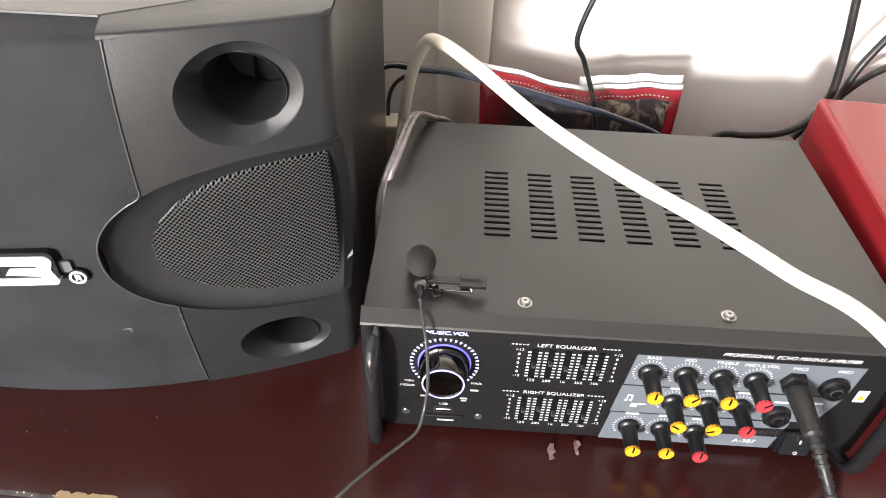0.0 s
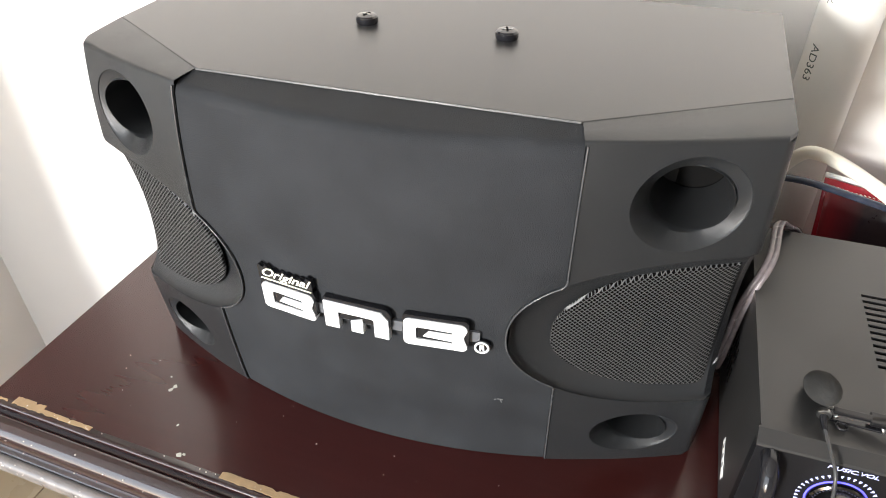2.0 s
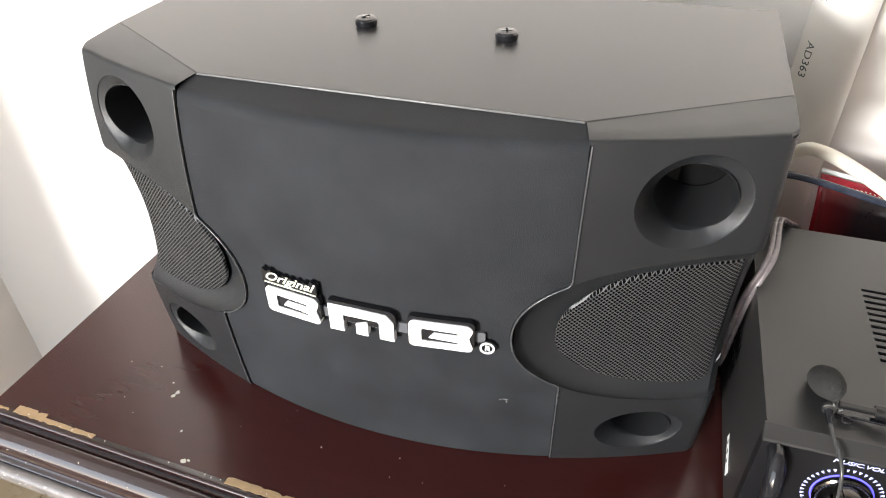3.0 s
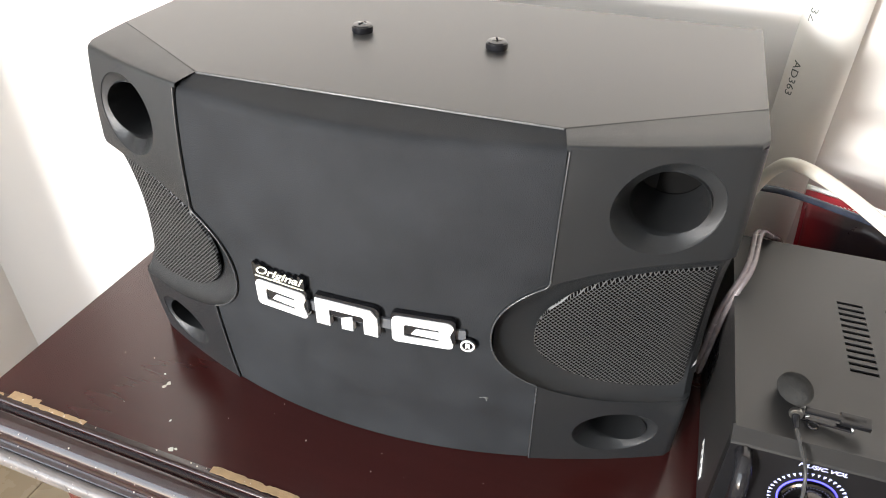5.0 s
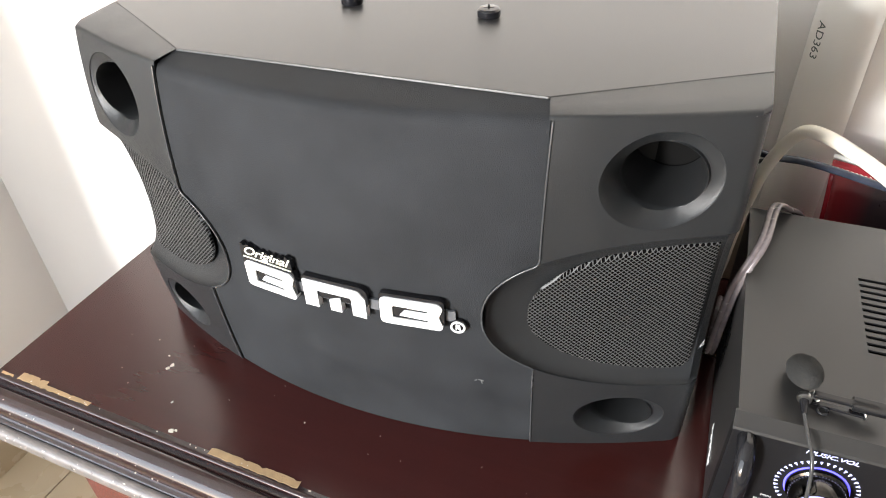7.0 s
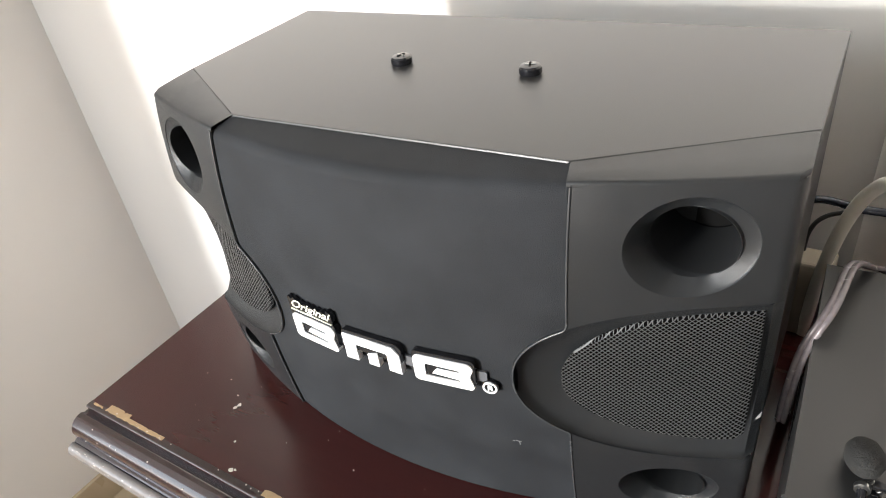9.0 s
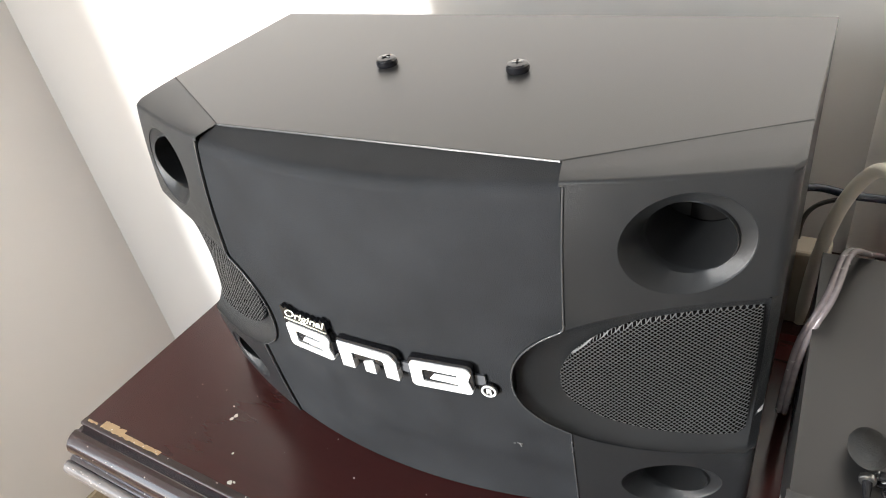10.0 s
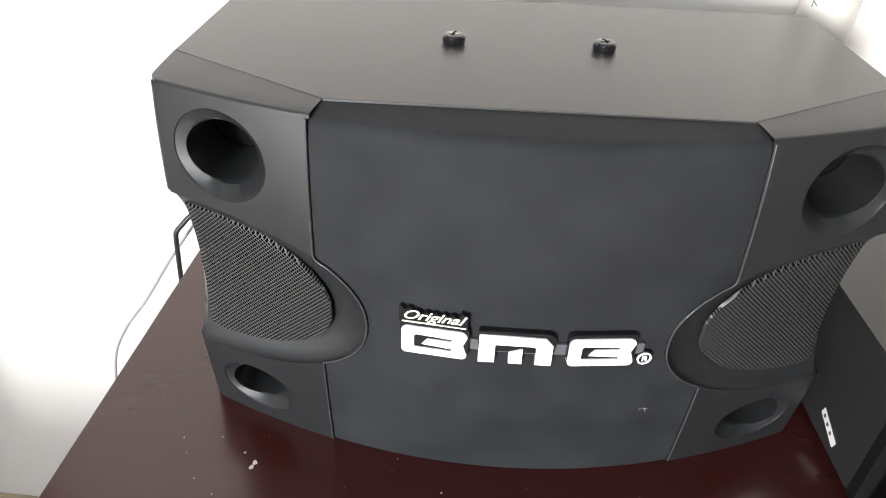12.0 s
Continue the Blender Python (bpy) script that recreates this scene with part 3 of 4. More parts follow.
W, Hh = 0.0478, 0.0252
for x in (-0.0594, 0.0596):
    outline = rounded(-W / 2, W / 2, -Hh / 2, Hh / 2, (0.004, 0.004, 0.005, 0.005))
    outline.insert(14, (W / 2 - 0.0028, 0.0006))
    slot = [(-0.0144, -0.0060), (0.0125, -0.0068), (0.0135, -0.0055), (0.0125, -0.0044), (-0.0090, -0.0030), (-0.0050, 0.0022), (0.0125, 0.0022), (0.0135, 0.0032), (0.0125, 0.0046), (-0.0130, 0.0056), (-0.0144, 0.0042)]
    badge_shape(x, 0.1541, [outline, slot], 0.0055, M_white, 0.0035, "white_shape")
    badge_shape(x, 0.1556, [rounded(-W / 2 - 0.001, W / 2 + 0.001, -Hh / 2 + 0.002, Hh / 2 + 0.0015, (0.004,) * 4)], 0.0048, M_gloss, 0.0026, "backing")
outs = [[(-0.0262, -Hh / 2), (-0.0145, -Hh / 2), (-0.0145, 0.0042), (0.0130, 0.0042), (0.0145, 0.0028), (0.0145, -Hh / 2), (0.0262, -Hh / 2), (0.0262, 0.0062), (0.0205, Hh / 2), (-0.0262, Hh / 2)],
        [(-0.0045, -Hh / 2), (0.0052, -Hh / 2), (0.0052, 0.0012), (0.0042, 0.0012), (-0.0045, -0.0022)]]
badge_shape(-0.0014, 0.1541, outs, 0.0055, M_white, 0.0035, "white_shape")
badge_shape(-0.0010, 0.1558, [rounded(-0.0272, 0.0272, -0.004, Hh / 2 + 0.0015, (0.003, 0.003, 0.006, 0.002))], 0.0048, M_gloss, 0.0026, "backing")
for x, w in ((-0.0315, 0.008), (0.0305, 0.009), (-0.001, 0.014), (0.0865, 0.005)):
    badge_shape(x, 0.1533, [rounded(-w, w, -0.0048, 0.0048, (0.001,) * 4)], 0.002, M_bar, 0.0012, "crossbar")
circle = [[(r * math.cos(a), r * math.sin(a)) for a in np.linspace(0, 2 * math.pi, 29)[:-1]] for r in (0.0056, 0.0042)]
badge_shape(0.0932, 0.1440, circle, 0.003, M_white, 0.0024, "white_ring")
badge_shape(0.0932, 0.1440, [[(-0.0016, -0.0024), (-0.0006, -0.0024), (-0.0006, 0.0), (0.001, -0.0024), (0.002, -0.0024), (0.0016, 0.0024), (-0.0016, 0.0024)]], 0.003, M_white, 0.0024, "white_mark")
badge_shape(0.0932, 0.1443, [[(0.0064 * math.cos(a), 0.0064 * math.sin(a)) for a in np.linspace(0, 2 * math.pi, 29)[:-1]]], 0.0034, M_gloss, 0.0012, "backing")
# slanted cream word above: dark wavy backing, letters, underline
ups = [(-0.0245, -0.004)] + [(-0.0245 + 0.049 * k / 40, 0.0060 + 0.0010 * math.sin(k * 1.25) + (0.0025 if k < 9 or k > 35 else 0)) for k in range(41)] + [(0.0245, -0.004)]
badge_shape(-0.0605, 0.1728, [ups], 0.0045, M_gloss, 0.0024, "backing")
o = words("Original", 0.0112, M_cream, badge, on_front(-0.0618, 0.1758, 0.0046), wide=1.2, slant=0.45, bold=0.00022)
badge_shape(-0.0605, 0.1728, [[(-0.0225, -0.0032), (0.0235, -0.0032), (0.0235, -0.0022), (-0.0225, -0.0022)]], 0.002, M_cream, 0.0044, "underline")
# scuffs on the grille
for x, z, w, h, a in ((0.108, 0.082, 0.0045, 0.0004, 8), (0.1085, 0.0800, 0.0005, 0.0040, -15), (0.104, 0.0815, 0.002, 0.0003, -20)):
    s = ob_from("scuff", box(-w / 2, w / 2, -0.0002, 0.0003, -h / 2, h / 2), M_greycable, speaker)
    s.matrix_basis = pose(x, front(x, z) + 0.0012, z, 0, a, 9.5)

# ---- the amplifier ----
AMP_AT = pose(-0.0327, 0.5053, -0.009, 0, 0, 2.0) @ Matrix.Diagonal((1, 1, 1.075, 1))
amp = empty("amplifier", AMP_AT, "black karaoke mixing amplifier with lit volume dial and coloured knobs", "amplifier")
AW, AD, AZ = 0.381, 0.248, 0.131
FY = -0.010  # the fascia's front
# folded steel cover with six banks of twelve vent slots cut through its top
xs, ys = [0.0], [0.0]
for c in range(6):
    xs += [0.0830 + 0.0372 * c, 0.0830 + 0.0372 * c + 0.0203]
for r in range(12):
    ys += [0.0830 + 0.0076 * r, 0.0830 + 0.0076 * r + 0.0034]
xs.append(AW)
ys.append(AD)
bm = bmesh.new()
grid = [[bm.verts.new((x, y, AZ)) for y in ys] for x in xs]
for i in range(len(xs) - 1):
    for j in range(len(ys) - 1):
        if not (i % 2 == 1 and j % 2 == 1):
            bm.faces.new((grid[i][j], grid[i + 1][j], grid[i + 1][j + 1], grid[i][j + 1]))
edges = [e for e in bm.edges if len(e.link_faces) == 1 and not all(v.co.x in (xs[0], xs[-1]) or v.co.y in (ys[0], ys[-1]) for v in e.verts)]
low = {}
for e in edges:
    for v in e.verts:
        if v not in low:
            low[v] = bm.verts.new(v.co + Vector((0, 0, -0.0014)))
for e in edges:
    a, b = e.verts
    bm.faces.new((a, b, low[b], low[a]))
for (x0, y0), (x1, y1) in (((0, 0), (0, AD)), ((AW, 0), (AW, AD)), ((0, AD), (AW, AD))):
    q = [bm.verts.new(p) for p in ((x0, y0, AZ), (x1, y1, AZ), (x1, y1, 0.0155), (x0, y0, 0.0155))]
    bm.faces.new(q)
bmesh.ops.remove_doubles(bm, verts=bm.verts, dist=0.00001)
ob_from("cover", bm, M_metal, amp, "black painted steel cover with vent slots")
# near-black filler: the shade below the vents is put into its colour
ob_from("inside", box(0.003, AW - 0.003, 0.004, AD - 0.004, 0.016, 0.112), M_shade_mark, amp)
for x, y in ((0.02, 0.02), (AW - 0.02, 0.02), (0.02, AD - 0.03), (AW - 0.02, AD - 0.03)):
    smooth_by_angle(ob_from("foot", lathe([(0.011, 0.0084), (0.012, 0.011), (0.012, 0.0157)], 20, at=(x, y, 0)), M_rubber, amp))
# fascia with a sloping top edge
bm = bmesh.new()
pf = [(0.0, 0.0157), (FY, 0.0157), (FY, 0.1240), (FY + 0.0008, 0.1252), (-0.0006, 0.1312), (0.0, 0.1312)]
e0 = [bm.verts.new((-0.0012, y, z)) for y, z in pf]
e1 = [bm.verts.new((AW + 0.0012, y, z)) for y, z in pf]
for k in range(len(pf)):
    n = (k + 1) % len(pf)
    bm.faces.new((e0[k], e0[n], e1[n], e1[k]))
bm.faces.new(e0[::-1])
bm.faces.new(e1)
soften(ob_from("fascia", bm, M_fascia, amp, "satin black front panel"), 0.0006)
bm = bmesh.new()
lip = [[bm.verts.new((x, y, z)) for y, z in ((FY - 0.0004, 0.1238), (FY + 0.0004, 0.1254), (-0.0010, 0.1316), (0.0004, 0.1316), (0.0004, 0.1238))] for x in (-0.0016, AW + 0.0016)]
for k in range(5):
    bm.faces.new((lip[0][k], lip[0][(k + 1) % 5], lip[1][(k + 1) % 5], lip[1][k]))
bm.faces.new(lip[0][::-1])
bm.faces.new(lip[1])
ob_from("top_lip", bm, M_metal, amp, "bevelled steel lip over the front panel")


def washer_screw(x, y):
    s = smooth_by_angle(ob_from("screw", lathe([(0.0048, 0), (0.0053, 0.0006), (0.0040, 0.0009), (0.0039, 0.0022), (0.0030, 0.0030), (0.0012, 0.0030), (0.0010, 0.0018)], 20), M_chrome, amp, "steel screw with a washer"), 30)
    s.matrix_basis = pose(x, y, AZ)


washer_screw(0.1120, 0.0122)
washer_screw(0.2542, 0.0110)


def on_face(x, z, out=0.0003):
    return pose(x, FY - out, z, 90, 0, 0)


def face_box(name, x0, x1, z0, z1, out, material, parent, label="", inset=0.0):
    return ob_from(name, box(x0, x1, FY - out, FY + 0.0005 + inset, z0, z1), material, parent, label)


def bars(bm, x, z, w, h, out=0.0003):
    box(x - w / 2, x + w / 2, FY - out, FY + 0.0003, z - h / 2, z + h / 2, bm)


for x in (0.0085, AW - 0.0085):
    h = tube("handle", [(x, FY + 0.004, 0.1185), (x, -0.020, 0.1175), (x, -0.030, 0.1075), (x, -0.0325, 0.090), (x, -0.0325, 0.045), (x, -0.030, 0.0265), (x, -0.020, 0.0165), (x, FY + 0.004, 0.0160)], 0.0060, M_gloss, amp, "curved black metal handle")
for x, z in ((0.0300, 0.0335), (0.0868, 0.0320)):
    s = smooth_by_angle(ob_from("fascia_screw", lathe([(0.0032, 0), (0.0032, 0.0008), (0.0022, 0.0016), (0.0008, 0.0016)], 16, "y"), M_bead, amp), 30)
    s.matrix_basis = pose(x, FY, z)
# volume dial
DX, DZ = 0.0580, 0.0900
vol = smooth_by_angle(ob_from("volume_knob", lathe([(0.0185, 0.0), (0.0185, 0.0035), (0.0172, 0.0045), (0.0168, 0.0170), (0.0160, 0.0188), (0.0138, 0.0192), (0.0132, 0.0184)], 48, "y"), M_volknob, amp, "large mirror-dark volume knob"), 30)
vol.matrix_basis = pose(DX, FY, DZ)
ob_from("lit_ring", lathe([(0.0152, 0.0186), (0.0151, 0.0195), (0.0141, 0.0195), (0.0141, 0.0186)], 48, "y", None, (0, 0, 0), (1, 1), (False, False)), M_led, vol, "glowing blue-violet ring")
# added collar, no real lamp: it spills the blue halo onto the fascia
ob_from("halo_collar", lathe([(0.0194, 0.0), (0.0194, 0.0005), (0.0186, 0.0006)], 48, "y"), M_ledhalo, vol, "added blue glowing collar that throws a halo on the panel")
for k in range(31):
    a = radians(-42 + 264 * k / 30)
    tri = plate("dial_mark", [[(-0.0009, 0.0012), (0.0009, 0.0012), (0.0, -0.0013)]], 0.0004, M_ledmark, vol,
                Matrix.Translation((0.0238 * math.cos(a), -0.0003, 0.0238 * math.sin(a))) @ pose(0, 0, 0, 90, 0, 0) @ pose(0, 0, 0, 0, 0, math.degrees(a) - 90))
words("MUSIC.VOL", 0.0046, M_ledmark, amp, on_face(DX + 0.0005, 0.1205), wide=1.32, slant=0.2)
for text, x, z in (("MIN", DX - 0.0255, 0.0690), ("MAX", DX + 0.0245, 0.0700), ("MODE", DX - 0.0270, 0.0640), ("USB", DX + 0.001, 0.0445)):
    words(text, 0.0030, M_print, amp, on_face(x, z), wide=1.3)
bm = bmesh.new()
for x, z, w in ((DX - 0.0145, 0.0525, 0.005), (DX + 0.0160, 0.0520, 0.0055), (DX + 0.0160, 0.0495, 0.004), (DX + 0.0235, 0.0620, 0.006), (DX + 0.003, 0.0245, 0.013)):
    bars(bm, x, z, w, 0.0014)
ob_from("small_print", bm, M_print, amp, "small white printed marks")
usb = face_box("usb_socket", 0.0515, 0.0665, 0.0345, 0.0410, 0.0006, M_chrome, amp, "metal socket frame")
ob_from("opening", box(0.0527, 0.0653, FY - 0.0009, FY, 0.0357, 0.0398), M_shade_mark, usb)
ob_from("tongue", box(0.0535, 0.0645, FY - 0.0012, FY, 0.0382, 0.0394), M_paper, usb)
card = face_box("card_slot", 0.0440, 0.0750, 0.0278, 0.0312, 0.0005, M_knob, amp)
ob_from("opening", box(0.0455, 0.0735, FY - 0.0008, FY, 0.0290, 0.0300), M_chrome, card)
# two five-band equalizers
for title, z0, sx, levels in (("LEFT EQUALIZER", 0.0775, 0.0, (0.52, 0.62, 0.45, 0.55, 0.38)), ("RIGHT EQUALIZER", 0.0275, -0.0015, (0.5, 0.58, 0.42, 0.55, 0.36))):
    words(title, 0.0044, M_print, amp, on_face(0.1425 + sx, z0 + 0.0365), wide=1.25)
    marks = bmesh.new()
    for k in range(5):
        bars(marks, 0.1050 + sx + 0.0026 * k, z0 + 0.0365, 0.0016, 0.0008)
        bars(marks, 0.1685 + sx + 0.0026 * k, z0 + 0.0365, 0.0016, 0.0008)
    for k in range(5):
        cx = 0.1215 + sx + 0.0117 * k
        # slot drawn as a raised near-black box, its shade painted in
        slot = face_box("slider_slot", cx - 0.0023, cx + 0.0023, z0 + 0.003, z0 + 0.0325, 0.0005, M_shade_mark, amp)
        zc = z0 + 0.004 + 0.0275 * levels[k]
        sl = ob_from("slider", box(cx - 0.0013, cx + 0.0013, FY - 0.0040, FY, zc - 0.0010, zc + 0.0010), M_green, amp, "small grey-green slider tab")
        for j in range(9):
            for dx in (-0.0037, 0.0037):
                bars(marks, cx + dx, z0 + 0.0045 + 0.0031 * j, 0.0024, 0.0010)
    ob_from("slider_scale", marks, M_print, amp, "white printed slider scales")
    for k, t in enumerate(("125", "280", "1k", "3k2", "10k")):
        words(t, 0.0034, M_print, amp, on_face(0.1215 + sx + 0.0117 * k, z0 + 0.0002), wide=1.25)
    for k, t in enumerate(("+12", "8", "4", "0", "4", "8", "-12")):
        for x in (0.1105, 0.1795):
            words(t, 0.0032, M_print, amp, on_face(x + sx, z0 + 0.0315 - 0.0045 * k), wide=1.25)
# grey control plates with slanted ends
plates = (((0.1925, 0.1110), (0.3520, 0.1110), (0.3500, 0.0800), (0.1895, 0.0800)),
          ((0.1890, 0.0785), (0.3495, 0.0785), (0.3390, 0.0490), (0.1860, 0.0490)),
          ((0.1870, 0.0475), (0.3230, 0.0475), (0.3180, 0.0150), (0.1835, 0.0150)))
for p in plates:
    plate("control_plate", [list(p)], 0.0006, M_plate, amp, on_face(0, 0, 0.0002), 0.0, "slate-grey control plate")
words("PROFESSIONAL ECHO MIXING AMPLIFIER", 0.0046, M_print, amp, on_face(0.2975, 0.1163), wide=1.12, slant=0.35)
words("A-387", 0.0058, M_print, amp, on_face(0.2965, 0.0225, 0.0009), wide=1.25)
plate("nameplate", [[(0.2600, 0.0300), (0.3230, 0.0300), (0.3210, 0.0395), (0.2620, 0.0395)]], 0.0008, M_gloss, amp, on_face(0, 0, 0.0006), 0.0, "dark glossy nameplate")
bm = bmesh.new()
for k in range(7):
    bars(bm, 0.2935 + 0.0040 * k, 0.0346, 0.0030, 0.0052, 0.0012)
ob_from("name_bars", bm, M_chrome, amp)


def control_knob(x, z, cap, turn, title):
    k = smooth_by_angle(ob_from("control_knob", lathe([(0.0082, 0.0), (0.0082, 0.0022), (0.0076, 0.0032), (0.0062, 0.0040), (0.0055, 0.0200), (0.0052, 0.0222)], 24, "y"), M_knob, amp, "tapered black knob"), 30)
    k.matrix_basis = pose(x, FY - 0.0005, z, 0, turn, 0)
    pts = []
    for i in range(36):
        r = 0.0057 if i % 3 else 0.0051
        a = 2 * math.pi * i / 36
        pts.append((r * math.cos(a), r * math.sin(a)))
    c = plate("cap", [pts], 0.0022, cap, k, pose(0, -0.0228, 0, 90, 0, 0), 0.0, "fluted coloured cap")
    ob_from("pointer", box(-0.0006, 0.0006, -0.0243, -0.0236, -0.0005, 0.0054), M_shade_mark, k, "dark pointer line")
    bm = bmesh.new()
    for i in range(21):
        a = radians(-40 + 260 * i / 20)
        q = bmesh.ops.create_cube(bm, size=1.0, matrix=Matrix.Translation((x + 0.0112 * math.cos(a), FY - 0.0006, z + 0.0112 * math.sin(a))) @ pose(0, 0, 0, 0, -math.degrees(a), 0) @ Matrix.Diagonal((0.0017, 0.0004, 0.0005, 1)))
    ob_from("knob_scale", bm, M_print, amp)
    if title:
        words(title, 0.0040, M_print, amp, on_face(x, z + 0.0147, 0.0008), wide=1.2)
    else:
        b2 = bmesh.new()
        bars(b2, x, z + 0.0147, 0.010, 0.0018, 0.0008)
        ob_from("small_print", b2, M_print, amp)


for x, z, cap, turn, title in ((0.2045, 0.0945, M_yellow, 0, "BASS"), (0.2300, 0.0940, M_yellow, 40, "MID"), (0.2555, 0.0937, M_yellow, 0, "TREBLE"), (0.2800, 0.0930, M_redcap, 50, "MIC1.2.VOL"),
                              (0.2290, 0.0640, M_yellow, -60, ""), (0.2545, 0.0635, M_yellow, -110, ""), (0.2785, 0.0635, M_redcap, 10, ""),
                              (0.2035, 0.0325, M_yellow, 0, ""), (0.2290, 0.0320, M_yellow, 0, ""), (0.2547, 0.0305, M_redcap, 0, "")):
    control_knob(x, z, cap, turn, title)


def jack(x, z, nut=False):
    j = smooth_by_angle(ob_from("jack_socket", lathe([(0.0100, 0.0), (0.0100, 0.0036), (0.0080, 0.0046), (0.0074, 0.0070), (0.0054, 0.0074), (0.0048, 0.0030)], 6 if nut else 28, "y"), M_knob, amp, "black jack socket nut"), 30)
    j.matrix_basis = pose(x, FY - 0.0004, z)
    r = ob_from("bore", lathe([(0.0046, 0.0), (0.0046, 0.0066), (0.0036, 0.0068), (0.0035, 0.0030)], 24, "y"), M_chrome, j, "steel bore")
    ob_from("hole", lathe([(0.0034, 0.0), (0.0034, 0.0064)], 20, "y"), M_shade_mark, j)


jack(0.3070, 0.0935, True)
jack(0.3368, 0.0905)
jack(0.3085, 0.0565)
words("MIC2", 0.0040, M_print, amp, on_face(0.3070, 0.1070, 0.0008), wide=1.2)
words("MIC1", 0.0040, M_print, amp, on_face(0.3385, 0.1065, 0.0008), wide=1.2)
bm = bmesh.new()
bars(bm, 0.3080, 0.0705, 0.011, 0.0018, 0.0008)
bars(bm, 0.3330, 0.0715, 0.009, 0.0018, 0.0008)
# two notes and a little guitar printed on the plate
for x, z, w, h in ((0.1955, 0.0655, 0.0010, 0.0060), (0.1990, 0.0655, 0.0010, 0.0060), (0.1973, 0.0683, 0.0040, 0.0012), (0.1948, 0.0628, 0.0020, 0.0016), (0.1984, 0.0628, 0.0020, 0.0016), (0.2065, 0.0590, 0.0080, 0.0010), (0.2020, 0.0572, 0.0048, 0.0036)):
    bars(bm, x, z, w, h, 0.0008)
ob_from("small_print", bm, M_print, amp, "printed notes and guitar sign")
sw = face_box("power_switch", 0.3210, 0.3480, 0.0140, 0.0400, 0.0030, M_knob, amp, "black rocker switch")
bm = bmesh.new()
v = [bm.verts.new(p) for p in ((0.3235, FY - 0.0032, 0.0160), (0.3455, FY - 0.0032, 0.0160), (0.3455, FY - 0.0032, 0.0380), (0.3235, FY - 0.0032, 0.0380), (0.3235, FY - 0.0075, 0.0175), (0.3455, FY - 0.0075, 0.0175), (0.3455, FY - 0.0038, 0.0365), (0.3235, FY - 0.0038, 0.0365))]
for q in ((4, 5, 6, 7), (0, 1, 5, 4), (1, 2, 6, 5), (2, 3, 7, 6), (3, 0, 4, 7)):
    bm.faces.new([v[i] for i in q])
rocker = ob_from("rocker", bm, M_gloss, sw)
plate("mark", [[(0.0016 * math.cos(a), 0.0016 * math.sin(a)) for a in np.linspace(0, 6.0, 20)], [(0.0011 * math.cos(a), 0.0011 * math.sin(a)) for a in np.linspace(0, 6.0, 20)]], 0.0004, M_print, sw, pose(0.3350, FY - 0.0078, 0.0205, 80, 0, 0))
ob_from("mark", box(0.3346, 0.3354, FY - 0.0072, FY - 0.006, 0.0310, 0.0345), M_print, sw)
plate("warning_sticker", [[(-0.004, -0.006), (0.004, -0.006), (0.004, 0.006), (-0.004, 0.006)]], 0.0003, M_paper, amp, on_face(0.3605, 0.0820, 0.0004), 0.0, "small pale warning sticker")
plate("warning_sign", [[(-0.0026, -0.003), (0.0026, -0.003), (0.0, 0.002)]], 0.0003, M_yellow, amp, on_face(0.3605, 0.0820, 0.0008))
# white label and small slots on the left side of the case
lab = plate("side_label", [[(-0.0165, -0.0038), (0.0165, -0.0038), (0.0165, 0.0038), (-0.0165, 0.0038)]], 0.0003, M_paper, amp, pose(-0.0005, 0.0530, 0.0330, 90, 0, -90) @ pose(0, 0, 0, 0, 0, -19), 0.0, "narrow white paper label")
for k in range(3):
    ob_from("print_bar", box(-0.012 + 0.008 * k, -0.009 + 0.008 * k, -0.0016, 0.0016, 0.0001, 0.0004), M_ink, lab)
# side slots are near-black boxes on the case, shade painted, nothing cut
for r in range(2):
    for k in range(8):
        ob_from("side_slot", box(-0.0006, 0.001, 0.128 + 0.0085 * k, 0.1305 + 0.0085 * k, 0.066 - 0.022 * r, 0.082 - 0.022 * r), M_shade_mark, amp)

# ---- cables and small things ----


def amp_at(x, y, z):
    return tuple(AMP_AT @ Vector((x, y, z)))


plug = empty("jack_plug_cable", pose(*amp_at(0.307, FY - 0.006, 0.0935), 0, 0, 2.0), "thick black jack plug with ribbed strain relief and cable", "cable")
b = smooth_by_angle(ob_from("plug_body", lathe([(0.0065, 0.0), (0.0078, 0.002), (0.0079, 0.010), (0.0070, 0.024), (0.0064, 0.036), (0.0050, 0.038)], 28, "y"), M_rubber, plug), 30)
b.matrix_basis = pose(0, 0, 0, 6, 0, 2)
tube("strain_relief", [(0.001, -0.034, -0.003), (0.004, -0.052, -0.011), (0.011, -0.066, -0.027), (0.020, -0.074, -0.048)], 0.0050, M_rubber, plug, "ribbed strain relief", lambda t: 0.86 - 0.36 * t)
RELIEF = [Vector(p) for p in ((0.001, -0.034, -0.003), (0.004, -0.052, -0.011), (0.011, -0.066, -0.027), (0.020, -0.074, -0.048))]
for k in range(9):
    u = 3 * (0.16 + 0.80 * k / 8)
    i = min(2, int(u))
    p = RELIEF[i].lerp(RELIEF[i + 1], u - i)
    d = (RELIEF[min(3, i + 1)] - RELIEF[max(0, i - 1)] if u - i < 0.5 else RELIEF[min(3, i + 2)] - RELIEF[i]).normalized()
    r = 0.0054 - 0.0022 * u / 3
    rib = smooth_by_angle(ob_from("rib", lathe([(r * 0.8, -0.0017), (r, -0.0013), (r, 0.0013), (r * 0.8, 0.0017)], 20), M_rubber, plug), 40)
    rib.matrix_basis = Matrix.Translation(p) @ d.to_track_quat("Z", "Y").to_matrix().to_4x4()
